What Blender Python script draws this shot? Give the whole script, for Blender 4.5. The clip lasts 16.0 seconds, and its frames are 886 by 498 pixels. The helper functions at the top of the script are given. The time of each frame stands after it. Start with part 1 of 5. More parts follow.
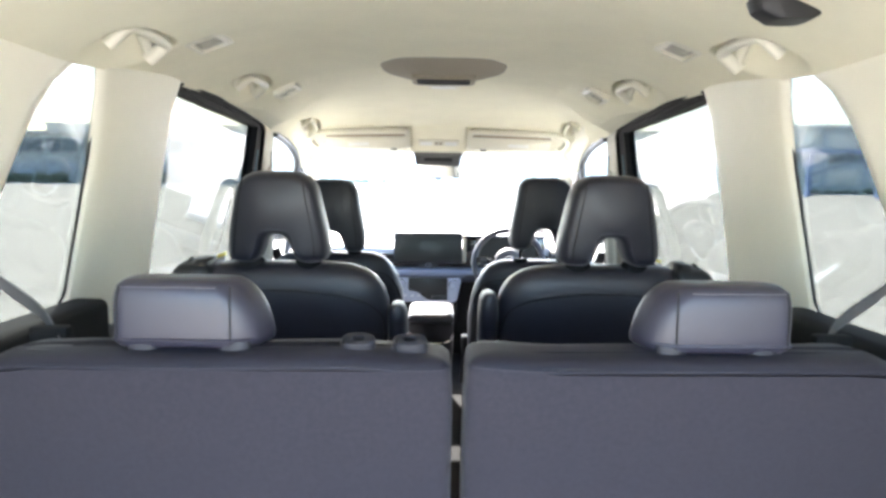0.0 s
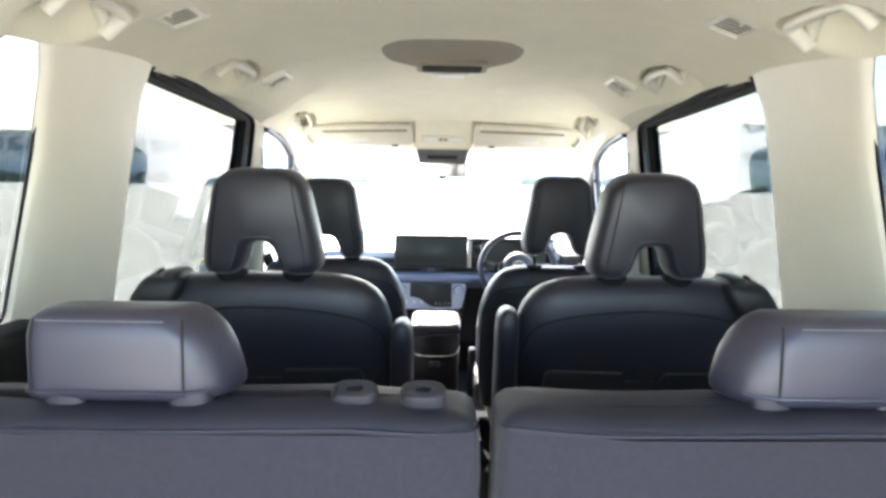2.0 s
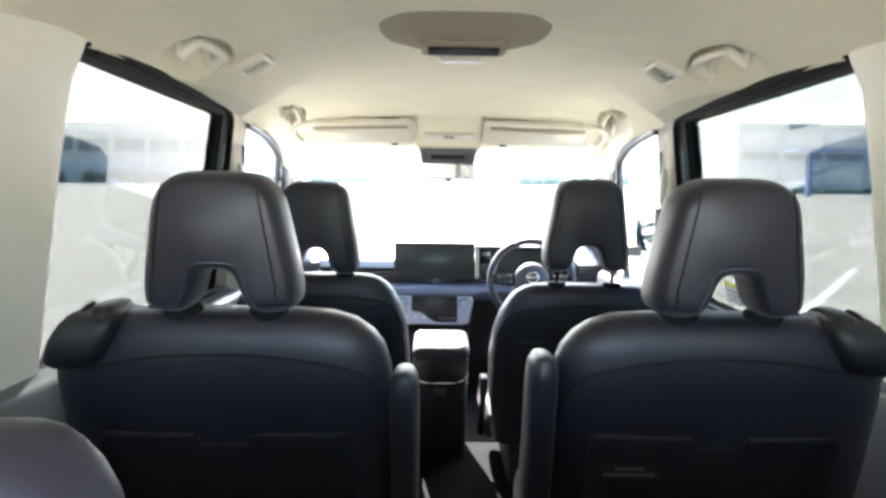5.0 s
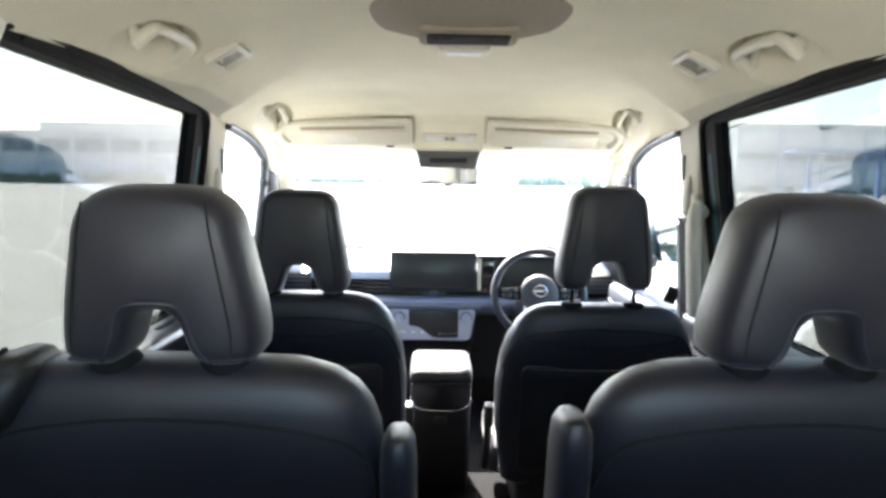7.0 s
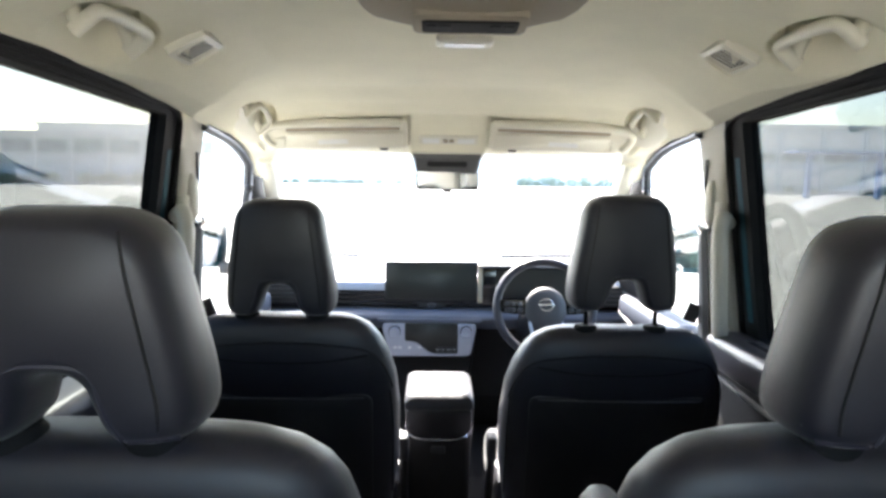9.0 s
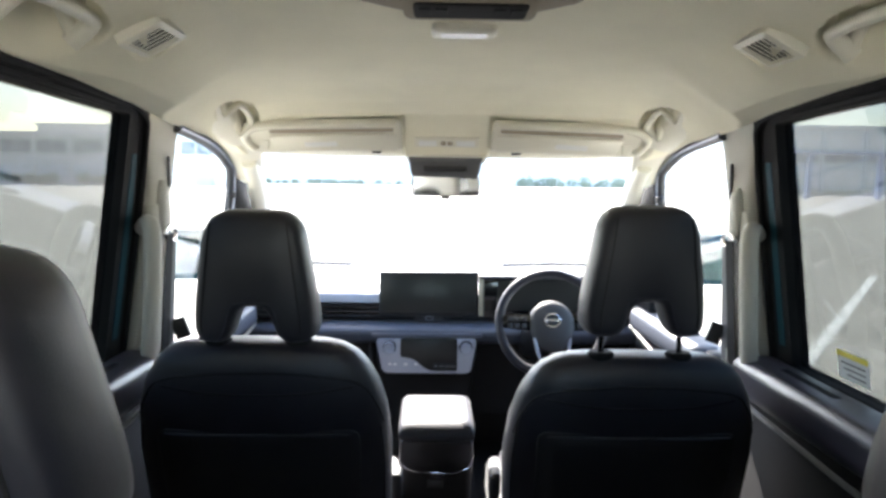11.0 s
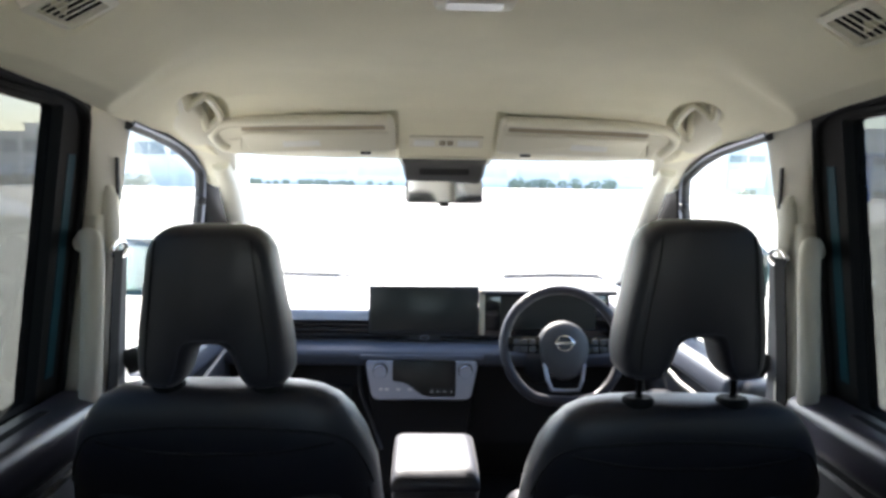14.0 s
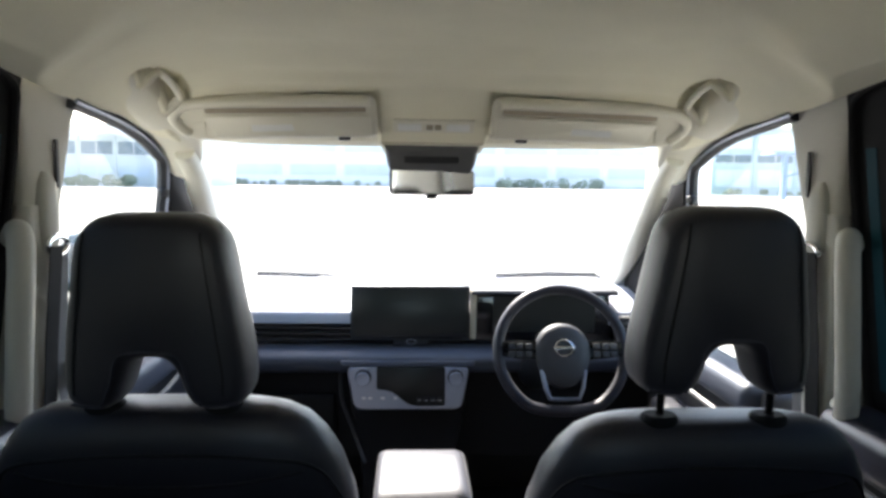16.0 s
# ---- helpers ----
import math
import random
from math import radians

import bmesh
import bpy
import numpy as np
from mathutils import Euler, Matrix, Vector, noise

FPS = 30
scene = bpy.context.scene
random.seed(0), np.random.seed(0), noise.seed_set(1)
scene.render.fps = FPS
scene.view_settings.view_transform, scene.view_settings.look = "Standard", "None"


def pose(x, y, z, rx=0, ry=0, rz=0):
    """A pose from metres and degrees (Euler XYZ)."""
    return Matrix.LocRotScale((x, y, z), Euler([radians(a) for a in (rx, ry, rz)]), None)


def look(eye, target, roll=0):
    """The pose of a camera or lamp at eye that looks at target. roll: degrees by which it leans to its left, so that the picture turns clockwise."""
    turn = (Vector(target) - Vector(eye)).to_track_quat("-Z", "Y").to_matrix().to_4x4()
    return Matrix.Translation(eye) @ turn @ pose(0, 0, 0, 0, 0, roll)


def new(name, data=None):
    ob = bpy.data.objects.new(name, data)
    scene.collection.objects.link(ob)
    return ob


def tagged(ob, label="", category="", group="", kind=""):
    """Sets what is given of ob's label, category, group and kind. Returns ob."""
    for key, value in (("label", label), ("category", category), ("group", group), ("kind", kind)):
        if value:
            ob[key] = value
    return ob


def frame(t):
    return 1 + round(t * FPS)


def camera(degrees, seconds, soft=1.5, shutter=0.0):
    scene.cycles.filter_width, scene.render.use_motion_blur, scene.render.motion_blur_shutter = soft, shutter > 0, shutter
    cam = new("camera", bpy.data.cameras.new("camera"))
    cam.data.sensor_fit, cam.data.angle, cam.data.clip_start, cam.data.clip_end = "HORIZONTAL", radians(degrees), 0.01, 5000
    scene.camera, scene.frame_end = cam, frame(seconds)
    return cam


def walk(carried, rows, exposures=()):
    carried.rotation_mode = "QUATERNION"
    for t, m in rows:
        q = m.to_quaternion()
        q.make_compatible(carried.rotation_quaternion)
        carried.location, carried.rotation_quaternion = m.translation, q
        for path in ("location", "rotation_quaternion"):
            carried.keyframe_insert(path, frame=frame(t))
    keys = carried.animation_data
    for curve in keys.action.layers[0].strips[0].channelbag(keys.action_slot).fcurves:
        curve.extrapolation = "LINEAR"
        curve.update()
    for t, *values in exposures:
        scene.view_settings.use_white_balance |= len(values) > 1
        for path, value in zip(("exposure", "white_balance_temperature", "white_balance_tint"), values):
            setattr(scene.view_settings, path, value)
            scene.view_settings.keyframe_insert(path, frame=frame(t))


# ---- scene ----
cam = camera(67.6, 16.0, soft=3.1)
METRES, EYE, TILT, LEAN, TURN = 1.6, 1.47, -6.0, -0.8, -0.5
SIDE = -0.013
STOPS = 4.06
ROWS = [
    (0.0, 0.0, 0.0, 0.0, 0.0, 0.0, -0.0),
    (0.5, -0.0012, 0.0398, 0.0022, -0.03, 0.02, 0.0),
    (1.0, -0.0053, 0.0712, 0.0041, -0.07, 0.0, -0.03),
    (1.5, -0.0107, 0.106, 0.0076, -0.09, -0.02, -0.03),
    (2.0, -0.0168, 0.1425, 0.0133, -0.1, -0.04, -0.03),
    (2.5, -0.0226, 0.1801, 0.0191, -0.13, -0.05, -0.06),
    (3.0, -0.0251, 0.2112, 0.0237, -0.14, -0.05, -0.08),
    (3.5, -0.027, 0.2464, 0.0281, -0.14, -0.07, -0.02),
    (4.0, -0.0292, 0.2777, 0.0317, -0.15, -0.07, -0.02),
    (6.5, -0.0362, 0.4506, 0.0607, -0.27, -0.04, 0.06),
    (7.0, -0.0366, 0.4833, 0.0671, -0.33, -0.02, 0.04),
    (7.5, -0.0357, 0.5135, 0.0735, -0.35, -0.01, 0.02),
    (8.0, -0.0353, 0.5459, 0.0814, -0.39, -0.01, 0.05),
    (8.5, -0.0352, 0.5767, 0.0872, -0.4, -0.01, 0.04),
    (9.0, -0.0341, 0.6038, 0.0905, -0.4, 0.02, 0.06),
    (11.5, -0.0293, 0.7438, 0.1182, -0.43, 0.07, 0.11),
    (12.0, -0.0302, 0.771, 0.1224, -0.45, 0.11, 0.15),
    (12.5, -0.0325, 0.7982, 0.1255, -0.55, 0.16, 0.05),
    (13.0, -0.0354, 0.8244, 0.1302, -0.7, 0.1, 0.07),
    (13.5, -0.0389, 0.8501, 0.1311, -0.91, 0.2, 0.15),
    (14.0, -0.0411, 0.8778, 0.1365, -1.19, 0.14, 0.05),
    (14.5, -0.0422, 0.9031, 0.1373, -1.44, 0.19, 0.14),
    (15.0, -0.0411, 0.9311, 0.136, -1.66, 0.17, 0.14),
    (15.5, -0.0385, 0.9588, 0.1326, -1.88, 0.17, 0.18),
    (16.0, -0.0386, 0.9851, 0.1301, -2.23, 0.16, 0.26),
]
walk(cam, [(t, pose(SIDE, 0, EYE, TILT, LEAN, TURN) @ pose(METRES * x, METRES * y, METRES * z, 90 + pitch, roll, yaw)) for t, x, y, z, yaw, pitch, roll in ROWS],
     [(t, STOPS + e) for t, e in ((0.0, 0.0), (4.0, -0.05), (7.0, -0.25), (9.0, -0.5), (12.5, -1.08), (14.5, -1.4), (16.0, -1.7))])


# ---- light ----
world = bpy.data.worlds.new("sky")
scene.world = world
world.use_nodes = True
wn = world.node_tree.nodes
sky = wn.new("ShaderNodeTexSky")
sky.sky_type = "NISHITA"
sky.sun_disc = False
SUN_EL, SUN_AZ = 45.0, -12.0          # degrees; azimuth clockwise from straight ahead
sky.sun_elevation, sky.sun_rotation = radians(SUN_EL), radians(SUN_AZ)
sky.air_density, sky.dust_density = 1.0, 2.0
world.node_tree.links.new(sky.outputs[0], wn["Background"].inputs[0])
wn["Background"].inputs[1].default_value = 0.15
sun = new("sun", bpy.data.lights.new("sun", "SUN"))
sun.data.energy, sun.data.angle, sun.data.color = 4.8, radians(0.6), (1.0, 0.95, 0.88)
az, el = radians(SUN_AZ), radians(SUN_EL)
sun.matrix_world = look((math.sin(az) * math.cos(el) * 50, math.cos(az) * math.cos(el) * 50, math.sin(el) * 50), (0, 0, 0))


# ---- materials ----
def material(name, color, rough=0.6, metal=0.0, var=0.15, scale=6.0, bump=0.0, bump_scale=200.0, spec=0.5, coat=0.0, grain="noise", sheen=0.0):
    m = bpy.data.materials.new(name)
    m.use_nodes = True
    nt = m.node_tree
    n, l = nt.nodes, nt.links
    b = n["Principled BSDF"]
    b.inputs["Roughness"].default_value = rough
    b.inputs["Metallic"].default_value = metal
    b.inputs["Specular IOR Level"].default_value = spec
    b.inputs["Coat Weight"].default_value = coat
    b.inputs["Sheen Weight"].default_value = sheen
    tc = n.new("ShaderNodeTexCoord")
    big = n.new("ShaderNodeTexNoise")
    big.inputs["Scale"].default_value, big.inputs["Detail"].default_value = scale, 4
    l.new(tc.outputs["Object"], big.inputs["Vector"])
    fine = n.new("ShaderNodeTexVoronoi" if grain == "cells" else "ShaderNodeTexNoise")
    fine.inputs["Scale"].default_value = bump_scale
    l.new(tc.outputs["Object"], fine.inputs["Vector"])
    fine_out = fine.outputs["Distance"] if grain == "cells" else fine.outputs["Fac"]
    add = n.new("ShaderNodeMath")
    add.operation = "MULTIPLY_ADD"
    l.new(fine_out, add.inputs[0])
    add.inputs[1].default_value = 0.4
    l.new(big.outputs["Fac"], add.inputs[2])
    ramp = n.new("ShaderNodeMapRange")
    l.new(add.outputs[0], ramp.inputs["Value"])
    ramp.inputs["From Min"].default_value, ramp.inputs["From Max"].default_value = 0.35, 1.05
    ramp.inputs["To Min"].default_value, ramp.inputs["To Max"].default_value = 1 - var, 1 + var
    mul = n.new("ShaderNodeMix")
    mul.data_type, mul.blend_type = "RGBA", "MULTIPLY"
    mul.inputs["Factor"].default_value = 1
    mul.inputs["A"].default_value = (*color, 1)
    l.new(ramp.outputs[0], mul.inputs["B"])
    l.new(mul.outputs["Result"], b.inputs["Base Color"])
    rr = n.new("ShaderNodeMapRange")
    l.new(big.outputs["Fac"], rr.inputs["Value"])
    rr.inputs["To Min"].default_value, rr.inputs["To Max"].default_value = max(rough - 0.08, 0.02), min(rough + 0.08, 1)
    l.new(rr.outputs[0], b.inputs["Roughness"])
    if bump:
        bp = n.new("ShaderNodeBump")
        bp.inputs["Strength"].default_value, bp.inputs["Distance"].default_value = bump, 0.001
        l.new(fine_out, bp.inputs["Height"])
        l.new(bp.outputs[0], b.inputs["Normal"])
    return m


def glass_material(name, tint, gloss=1.0):
    m = bpy.data.materials.new(name)
    m.use_nodes = True
    nt = m.node_tree
    n, l = nt.nodes, nt.links
    n.remove(n["Principled BSDF"])
    tr, gl, mix, lw, pw, ma = (n.new("ShaderNodeBsdfTransparent"), n.new("ShaderNodeBsdfGlossy"), n.new("ShaderNodeMixShader"),
                               n.new("ShaderNodeLayerWeight"), n.new("ShaderNodeMath"), n.new("ShaderNodeMath"))
    tr.inputs[0].default_value = (*[c ** 0.5 for c in tint], 1)
    gl.inputs["Roughness"].default_value = 0.01
    lw.inputs[0].default_value = 0.5
    pw.operation, ma.operation = "POWER", "MULTIPLY_ADD"
    pw.inputs[1].default_value = 4.5
    ma.inputs[1].default_value, ma.inputs[2].default_value = 0.6 * gloss, 0.025 * gloss
    l.new(lw.outputs["Facing"], pw.inputs[0])
    l.new(pw.outputs[0], ma.inputs[0])
    l.new(ma.outputs[0], mix.inputs[0])
    l.new(tr.outputs[0], mix.inputs[1])
    l.new(gl.outputs[0], mix.inputs[2])
    l.new(mix.outputs[0], n["Material Output"].inputs[0])
    return m


M_HEADLINER = material("headliner_fabric", (0.77, 0.73, 0.575), 0.95, var=0.05, scale=9, bump=0.25, bump_scale=700, spec=0.15)
M_CREAM = material("cream_plastic", (0.70, 0.67, 0.56), 0.5, var=0.04, scale=8, bump=0.12, bump_scale=900)
# greige trim; on the pod and visor grooves it stands for shaded cream
M_GREIGE_SHADE = material("greige_plastic_and_shade", (0.34, 0.295, 0.225), 0.85, spec=0.2, var=0.05, bump=0.1, bump_scale=900)
# greyer than the cream, and darkened for the weaker light on the pillar
M_STONE_SHADED = material("stone_grey_shaded_plastic", (0.44, 0.425, 0.37), 0.55, var=0.04, scale=8, bump=0.12, bump_scale=900)
M_LEATHER = material("black_leatherette", (0.0125, 0.0118, 0.0195), 0.42, var=0.18, scale=9, bump=0.16, bump_scale=700, grain="cells", spec=0.5, sheen=0.12)
M_LEATHER_GREY = material("charcoal_leatherette", (0.026, 0.025, 0.039), 0.37, var=0.1, scale=12, bump=0.10, bump_scale=800, grain="cells")
M_FABRIC = material("charcoal_carpet_back", (0.029, 0.0265, 0.0345), 0.95, var=0.20, scale=150, bump=0.6, bump_scale=900, spec=0.15, sheen=0.1)
M_SEATBACK = material("black_seat_back_vinyl", (0.014, 0.014, 0.017), 0.55, var=0.12, bump=0.25, bump_scale=500, grain="cells")
M_BLACK = material("black_plastic", (0.013, 0.013, 0.015), 0.5, var=0.15, bump=0.15, bump_scale=900)
M_DARKTRIM = material("charcoal_trim", (0.035, 0.036, 0.04), 0.55, var=0.12, bump=0.2, bump_scale=800)
M_GLOSS = material("piano_black", (0.008, 0.008, 0.009), 0.12, var=0.1, coat=0.5)
M_SILVER = material("satin_silver", (0.34, 0.37, 0.44), 0.38, metal=0.7, var=0.05)
M_CHROME = material("chrome", (0.8, 0.8, 0.82), 0.12, metal=1.0, var=0.03)
M_DASH = material("slate_dash_pad", (0.30, 0.325, 0.38), 0.5, var=0.08, bump=0.25, bump_scale=500, grain="cells")
M_DEEP = material("deep_black_plastic", (0.006, 0.006, 0.007), 0.7, var=0.15, bump=0.2, bump_scale=700, spec=0.25)
M_RUBBER = material("rubber_seal", (0.007, 0.007, 0.008), 0.8, var=0.1, spec=0.2)
M_FRAME = material("grey_door_metal", (0.10, 0.10, 0.10), 0.45, var=0.08)
M_PAD = material("dark_slate_pad", (0.060, 0.068, 0.090), 0.5, var=0.08, bump=0.12, bump_scale=800, grain="cells")
M_WEB = material("belt_webbing", (0.11, 0.11, 0.115), 0.75, var=0.1, bump=0.5, bump_scale=900)
# darker than black carpet, in place of shade over the sunlit floor patch
M_CARPET = material("black_carpet", (0.004, 0.004, 0.0045), 0.98, var=0.25, bump=0.8, bump_scale=600, spec=0.1)
M_PAINT = material("teal_car_paint", (0.006, 0.04, 0.058), 0.6, var=0.05, spec=0.12)
M_ASPHALT = material("sunlit_asphalt", (0.30, 0.285, 0.255), 0.9, var=0.3, scale=0.7, bump=0.8, bump_scale=60)
M_WHITELINE = material("road_paint", (0.6, 0.6, 0.58), 0.8, var=0.15, scale=4)
M_GLASS = glass_material("clear_glass", (0.93, 0.96, 0.95))
M_TINT = glass_material("tinted_glass", (0.082, 0.090, 0.088))
M_MIRROR = material("mirror", (0.85, 0.86, 0.87), 0.02, metal=1.0, var=0.0)
# dark teal colour paints in the reflection of the car's side
M_DOORMIRROR = material("teal_reflection_mirror", (0.13, 0.20, 0.21), 0.05, metal=1.0, var=0.02)
M_SCREEN = material("screen_glass", (0.006, 0.008, 0.007), 0.32, var=0.05)
M_STITCH = material("pale_stitching", (0.17, 0.165, 0.18), 0.8, var=0.1)
M_ROLL = material("matte_charcoal_vinyl", (0.015, 0.0145, 0.024), 0.62, var=0.14, scale=30, bump=0.12, bump_scale=800, grain="cells", spec=0.35)
M_SLEEVE = material("grey_sleeve_plastic", (0.022, 0.0215, 0.028), 0.55, spec=0.35, var=0.08)
M_SEAM = material("dark_seam", (0.008, 0.008, 0.009), 0.8, var=0.1)
# cladding and window colours lightened to stand for haze over the far halls
M_WALLPALE = material("pale_cladding", (0.84, 0.85, 0.83), 0.7, var=0.08, scale=0.3)
M_WALLBLUE = material("blue_cladding", (0.60, 0.67, 0.74), 0.6, var=0.12, scale=0.3)
M_WALLGREY = material("grey_cladding", (0.66, 0.70, 0.69), 0.7, var=0.1, scale=0.3)
M_ROOFWHITE = material("white_metal_roof", (0.7, 0.71, 0.72), 0.5, var=0.06, scale=0.4)
M_WINDOWDARK = material("dark_window", (0.20, 0.25, 0.29), 0.15, var=0.1)
M_BLUEPOST = material("blue_paint", (0.22, 0.32, 0.55), 0.5, var=0.1)
# leaf green paled to stand for glare over the far plants
M_HEDGE = material("glare_paled_leaves", (0.26, 0.31, 0.22), 0.7, var=0.2, scale=3)
M_VERGE = material("mown_grass", (0.16, 0.26, 0.07), 0.9, var=0.3, scale=1.5, spec=0.1)
M_STICKER = material("pale_sticker", (0.6, 0.62, 0.62), 0.6, var=0.03)
M_YELLOW = material("yellow_print", (0.65, 0.55, 0.06), 0.6, var=0.03)
M_LENS = material("frosted_lens", (0.75, 0.75, 0.72), 0.3, var=0.03)


# ---- mesh helpers ----
def part(name, bm, mat, parent=None, label="", smooth=40):
    me = bpy.data.meshes.new(name)
    bmesh.ops.recalc_face_normals(bm, faces=bm.faces)
    bm.to_mesh(me)
    bm.free()
    me.materials.append(mat)
    if smooth:
        me.shade_smooth()
        me.set_sharp_from_angle(angle=radians(smooth))
    ob = new(name, me)
    if parent:
        ob.parent = parent
    if label:
        ob["label"] = label
    return ob


def thing(name, label, category, group="", kind="", at=(0, 0, 0)):
    ob = new(name)
    ob.empty_display_size = 0.05
    ob.location = at
    return tagged(ob, label, category, group, kind)


def loft(rings, caps=True, bm=None, closed=True):
    bm = bm or bmesh.new()
    vs = [[bm.verts.new(p) for p in r] for r in rings]
    n = len(rings[0])
    for a, b in zip(vs, vs[1:]):
        for i in range(n if closed else n - 1):
            j = (i + 1) % n
            bm.faces.new((a[i], a[j], b[j], b[i]))
    if caps and closed:
        for ring in (vs[0], vs[-1]):
            if caps == "fill":
                edges = [bm.edges.get((ring[i - 1], ring[i])) for i in range(n)]
                bmesh.ops.triangle_fill(bm, use_beauty=True, use_dissolve=False, edges=edges)
            else:
                bm.faces.new(ring)
    return bm


def box(x0, x1, y0, y1, z0, z1, bevel=0.0, seg=2, bm=None, m=None):
    out = bm or bmesh.new()
    c = bmesh.new()
    bmesh.ops.create_cube(c, size=1)
    for v in c.verts:
        v.co = Vector(((x0 + x1) / 2 + v.co.x * (x1 - x0), (y0 + y1) / 2 + v.co.y * (y1 - y0), (z0 + z1) / 2 + v.co.z * (z1 - z0)))
    if bevel:
        bmesh.ops.bevel(c, geom=c.edges[:], offset=bevel, segments=seg, profile=0.5, affect="EDGES")
    if m:
        c.transform(m)
    tmp = bpy.data.meshes.new("tmp")
    c.to_mesh(tmp)
    c.free()
    out.from_mesh(tmp)
    bpy.data.meshes.remove(tmp)
    return out


def cyl(p, q, r0, r1=None, n=20, bm=None):
    p, q = Vector(p), Vector(q)
    r1 = r0 if r1 is None else r1
    rot = (q - p).to_track_quat("Z", "Y").to_matrix()
    ring = lambda c, r: [c + rot @ Vector((r * math.cos(2 * math.pi * i / n), r * math.sin(2 * math.pi * i / n), 0)) for i in range(n)]
    return loft([ring(p, r0), ring(q, r1)], bm=bm)


def tube(points, r, n=8, bm=None, flat=1.0, closed=False):
    """A bar along points; flat squashes it along its second axis."""
    pts = [Vector(p) for p in points]
    rings = []
    side = None
    for i, p in enumerate(pts):
        a, b = pts[max(i - 1, 0)], pts[min(i + 1, len(pts) - 1)]
        if closed:
            a, b = pts[i - 1], pts[(i + 1) % len(pts)]
        d = (b - a).normalized()
        if side is None:
            side = d.orthogonal().normalized()
        side = (side - d * side.dot(d)).normalized()
        up = d.cross(side)
        rings.append([p + side * (r * math.cos(2 * math.pi * k / n)) + up * (r * flat * math.sin(2 * math.pi * k / n)) for k in range(n)])
    if closed:
        rings.append(rings[0])
    return loft(rings, caps=not closed, bm=bm)


def strap(points, half, thick=0.0015, across=(0, 1, 0)):
    """A flat band along points, half its width to each side along across."""
    a = Vector(across).normalized()
    pts = [Vector(p) for p in points]
    rings = []
    for i, p in enumerate(pts):
        d = (pts[min(i + 1, len(pts) - 1)] - pts[max(i - 1, 0)]).normalized()
        w = (a - d * a.dot(d)).normalized()
        u = d.cross(w) * thick
        rings.append([p - w * half - u, p + w * half - u, p + w * half + u, p - w * half + u])
    return loft(rings)


def bez(points, n=8):
    """A smooth line through points."""
    pts = [Vector(p) for p in points]
    out = []
    for i in range(len(pts) - 1):
        p0, p1, p2, p3 = pts[max(i - 1, 0)], pts[i], pts[i + 1], pts[min(i + 2, len(pts) - 1)]
        for k in range(n):
            t = k / n
            out.append(0.5 * ((2 * p1) + (p2 - p0) * t + (2 * p0 - 5 * p1 + 4 * p2 - p3) * t * t + (3 * p1 - p0 - 3 * p2 + p3) * t ** 3))
    return out + [pts[-1]]


def rounded(poly, radius, n=5):
    """A 2D polygon with its corners rounded; radius is one number or one a corner."""
    out = []
    k = len(poly)
    for i, p in enumerate(poly):
        r = radius[i] if isinstance(radius, (list, tuple)) else radius
        p, a, b = Vector(p), Vector(poly[i - 1]), Vector(poly[(i + 1) % k])
        da, db = (a - p), (b - p)
        ra = min(r, da.length * 0.49)
        rb = min(r, db.length * 0.49)
        if r <= 0:
            out.append(p)
            continue
        s, e = p + da.normalized() * ra, p + db.normalized() * rb
        for j in range(n + 1):
            t = j / n
            out.append((1 - t) ** 2 * s + 2 * t * (1 - t) * p + t * t * e)
    return out


def inset(poly, d):
    k = len(poly)
    area = sum(poly[i - 1].x * poly[i].y - poly[i].x * poly[i - 1].y for i in range(k))
    sgn = 1 if area > 0 else -1
    out = []
    for i in range(k):
        t = (poly[(i + 1) % k] - poly[i - 1])
        if t.length < 1e-9:
            out.append(poly[i].copy())
            continue
        t.normalize()
        out.append(poly[i] + Vector((-t.y, t.x)) * (sgn * d))
    return out


def slab(poly, place, layers, caps=True):
    """A plate of a 2D outline: place(u, v, w) gives the point; layers are (w, inset)."""
    return loft([[place(q.x, q.y, w) for q in (inset(poly, d) if d else poly)] for w, d in layers], caps)


def ring_slab(poly, place, width, layers_w):
    """A frame round a 2D outline, as wide as width, from w0 to w1."""
    w0, w1 = layers_w
    inner = inset(poly, width)
    rings = [[place(q.x, q.y, w0) for q in poly], [place(q.x, q.y, w1) for q in poly], [place(q.x, q.y, w1) for q in inner], [place(q.x, q.y, w0) for q in inner]]
    rings.append(rings[0])
    return loft(rings, caps=False)


def sup(cx, cy, hx, hy, z, n=36, e=3.5):
    out = []
    for i in range(n):
        a = 2 * math.pi * i / n
        c, s = math.cos(a), math.sin(a)
        out.append(Vector((cx + hx * math.copysign(abs(c) ** (2 / e), c), cy + hy * math.copysign(abs(s) ** (2 / e), s), z)))
    return out


def glass_x(z, y):
    """Half-width of the cabin at the side glass, which stands steeper towards the front."""
    f = min(max((y - 1.7) / 0.9, 0), 1)
    return 0.80 - (z - 1.2) * (0.19 - 0.045 * f)


# ---- ground ----
bm = bmesh.new()
bmesh.ops.create_grid(bm, x_segments=2, y_segments=2, size=900)
tagged(part("ground", bm, M_ASPHALT, smooth=0), "wide sunlit grey asphalt of an empty lot", "ground", kind="structure")


# ---- cabin shell ----
tagged(part("floor", box(-0.80, 0.80, 0.1, 4.2, 0.40, 0.46, 0.01), M_CARPET), "black carpeted van floor", "floor", kind="structure")

# where the assist grips sit: side, y, height of the bar, half length
GRIPS = [(s_, y_, z_, l_) for s_ in (-1, 1) for y_, z_, l_ in ((1.35, 1.746, 0.086), (2.15, 1.772, 0.094), (3.075, 1.712, 0.066))]
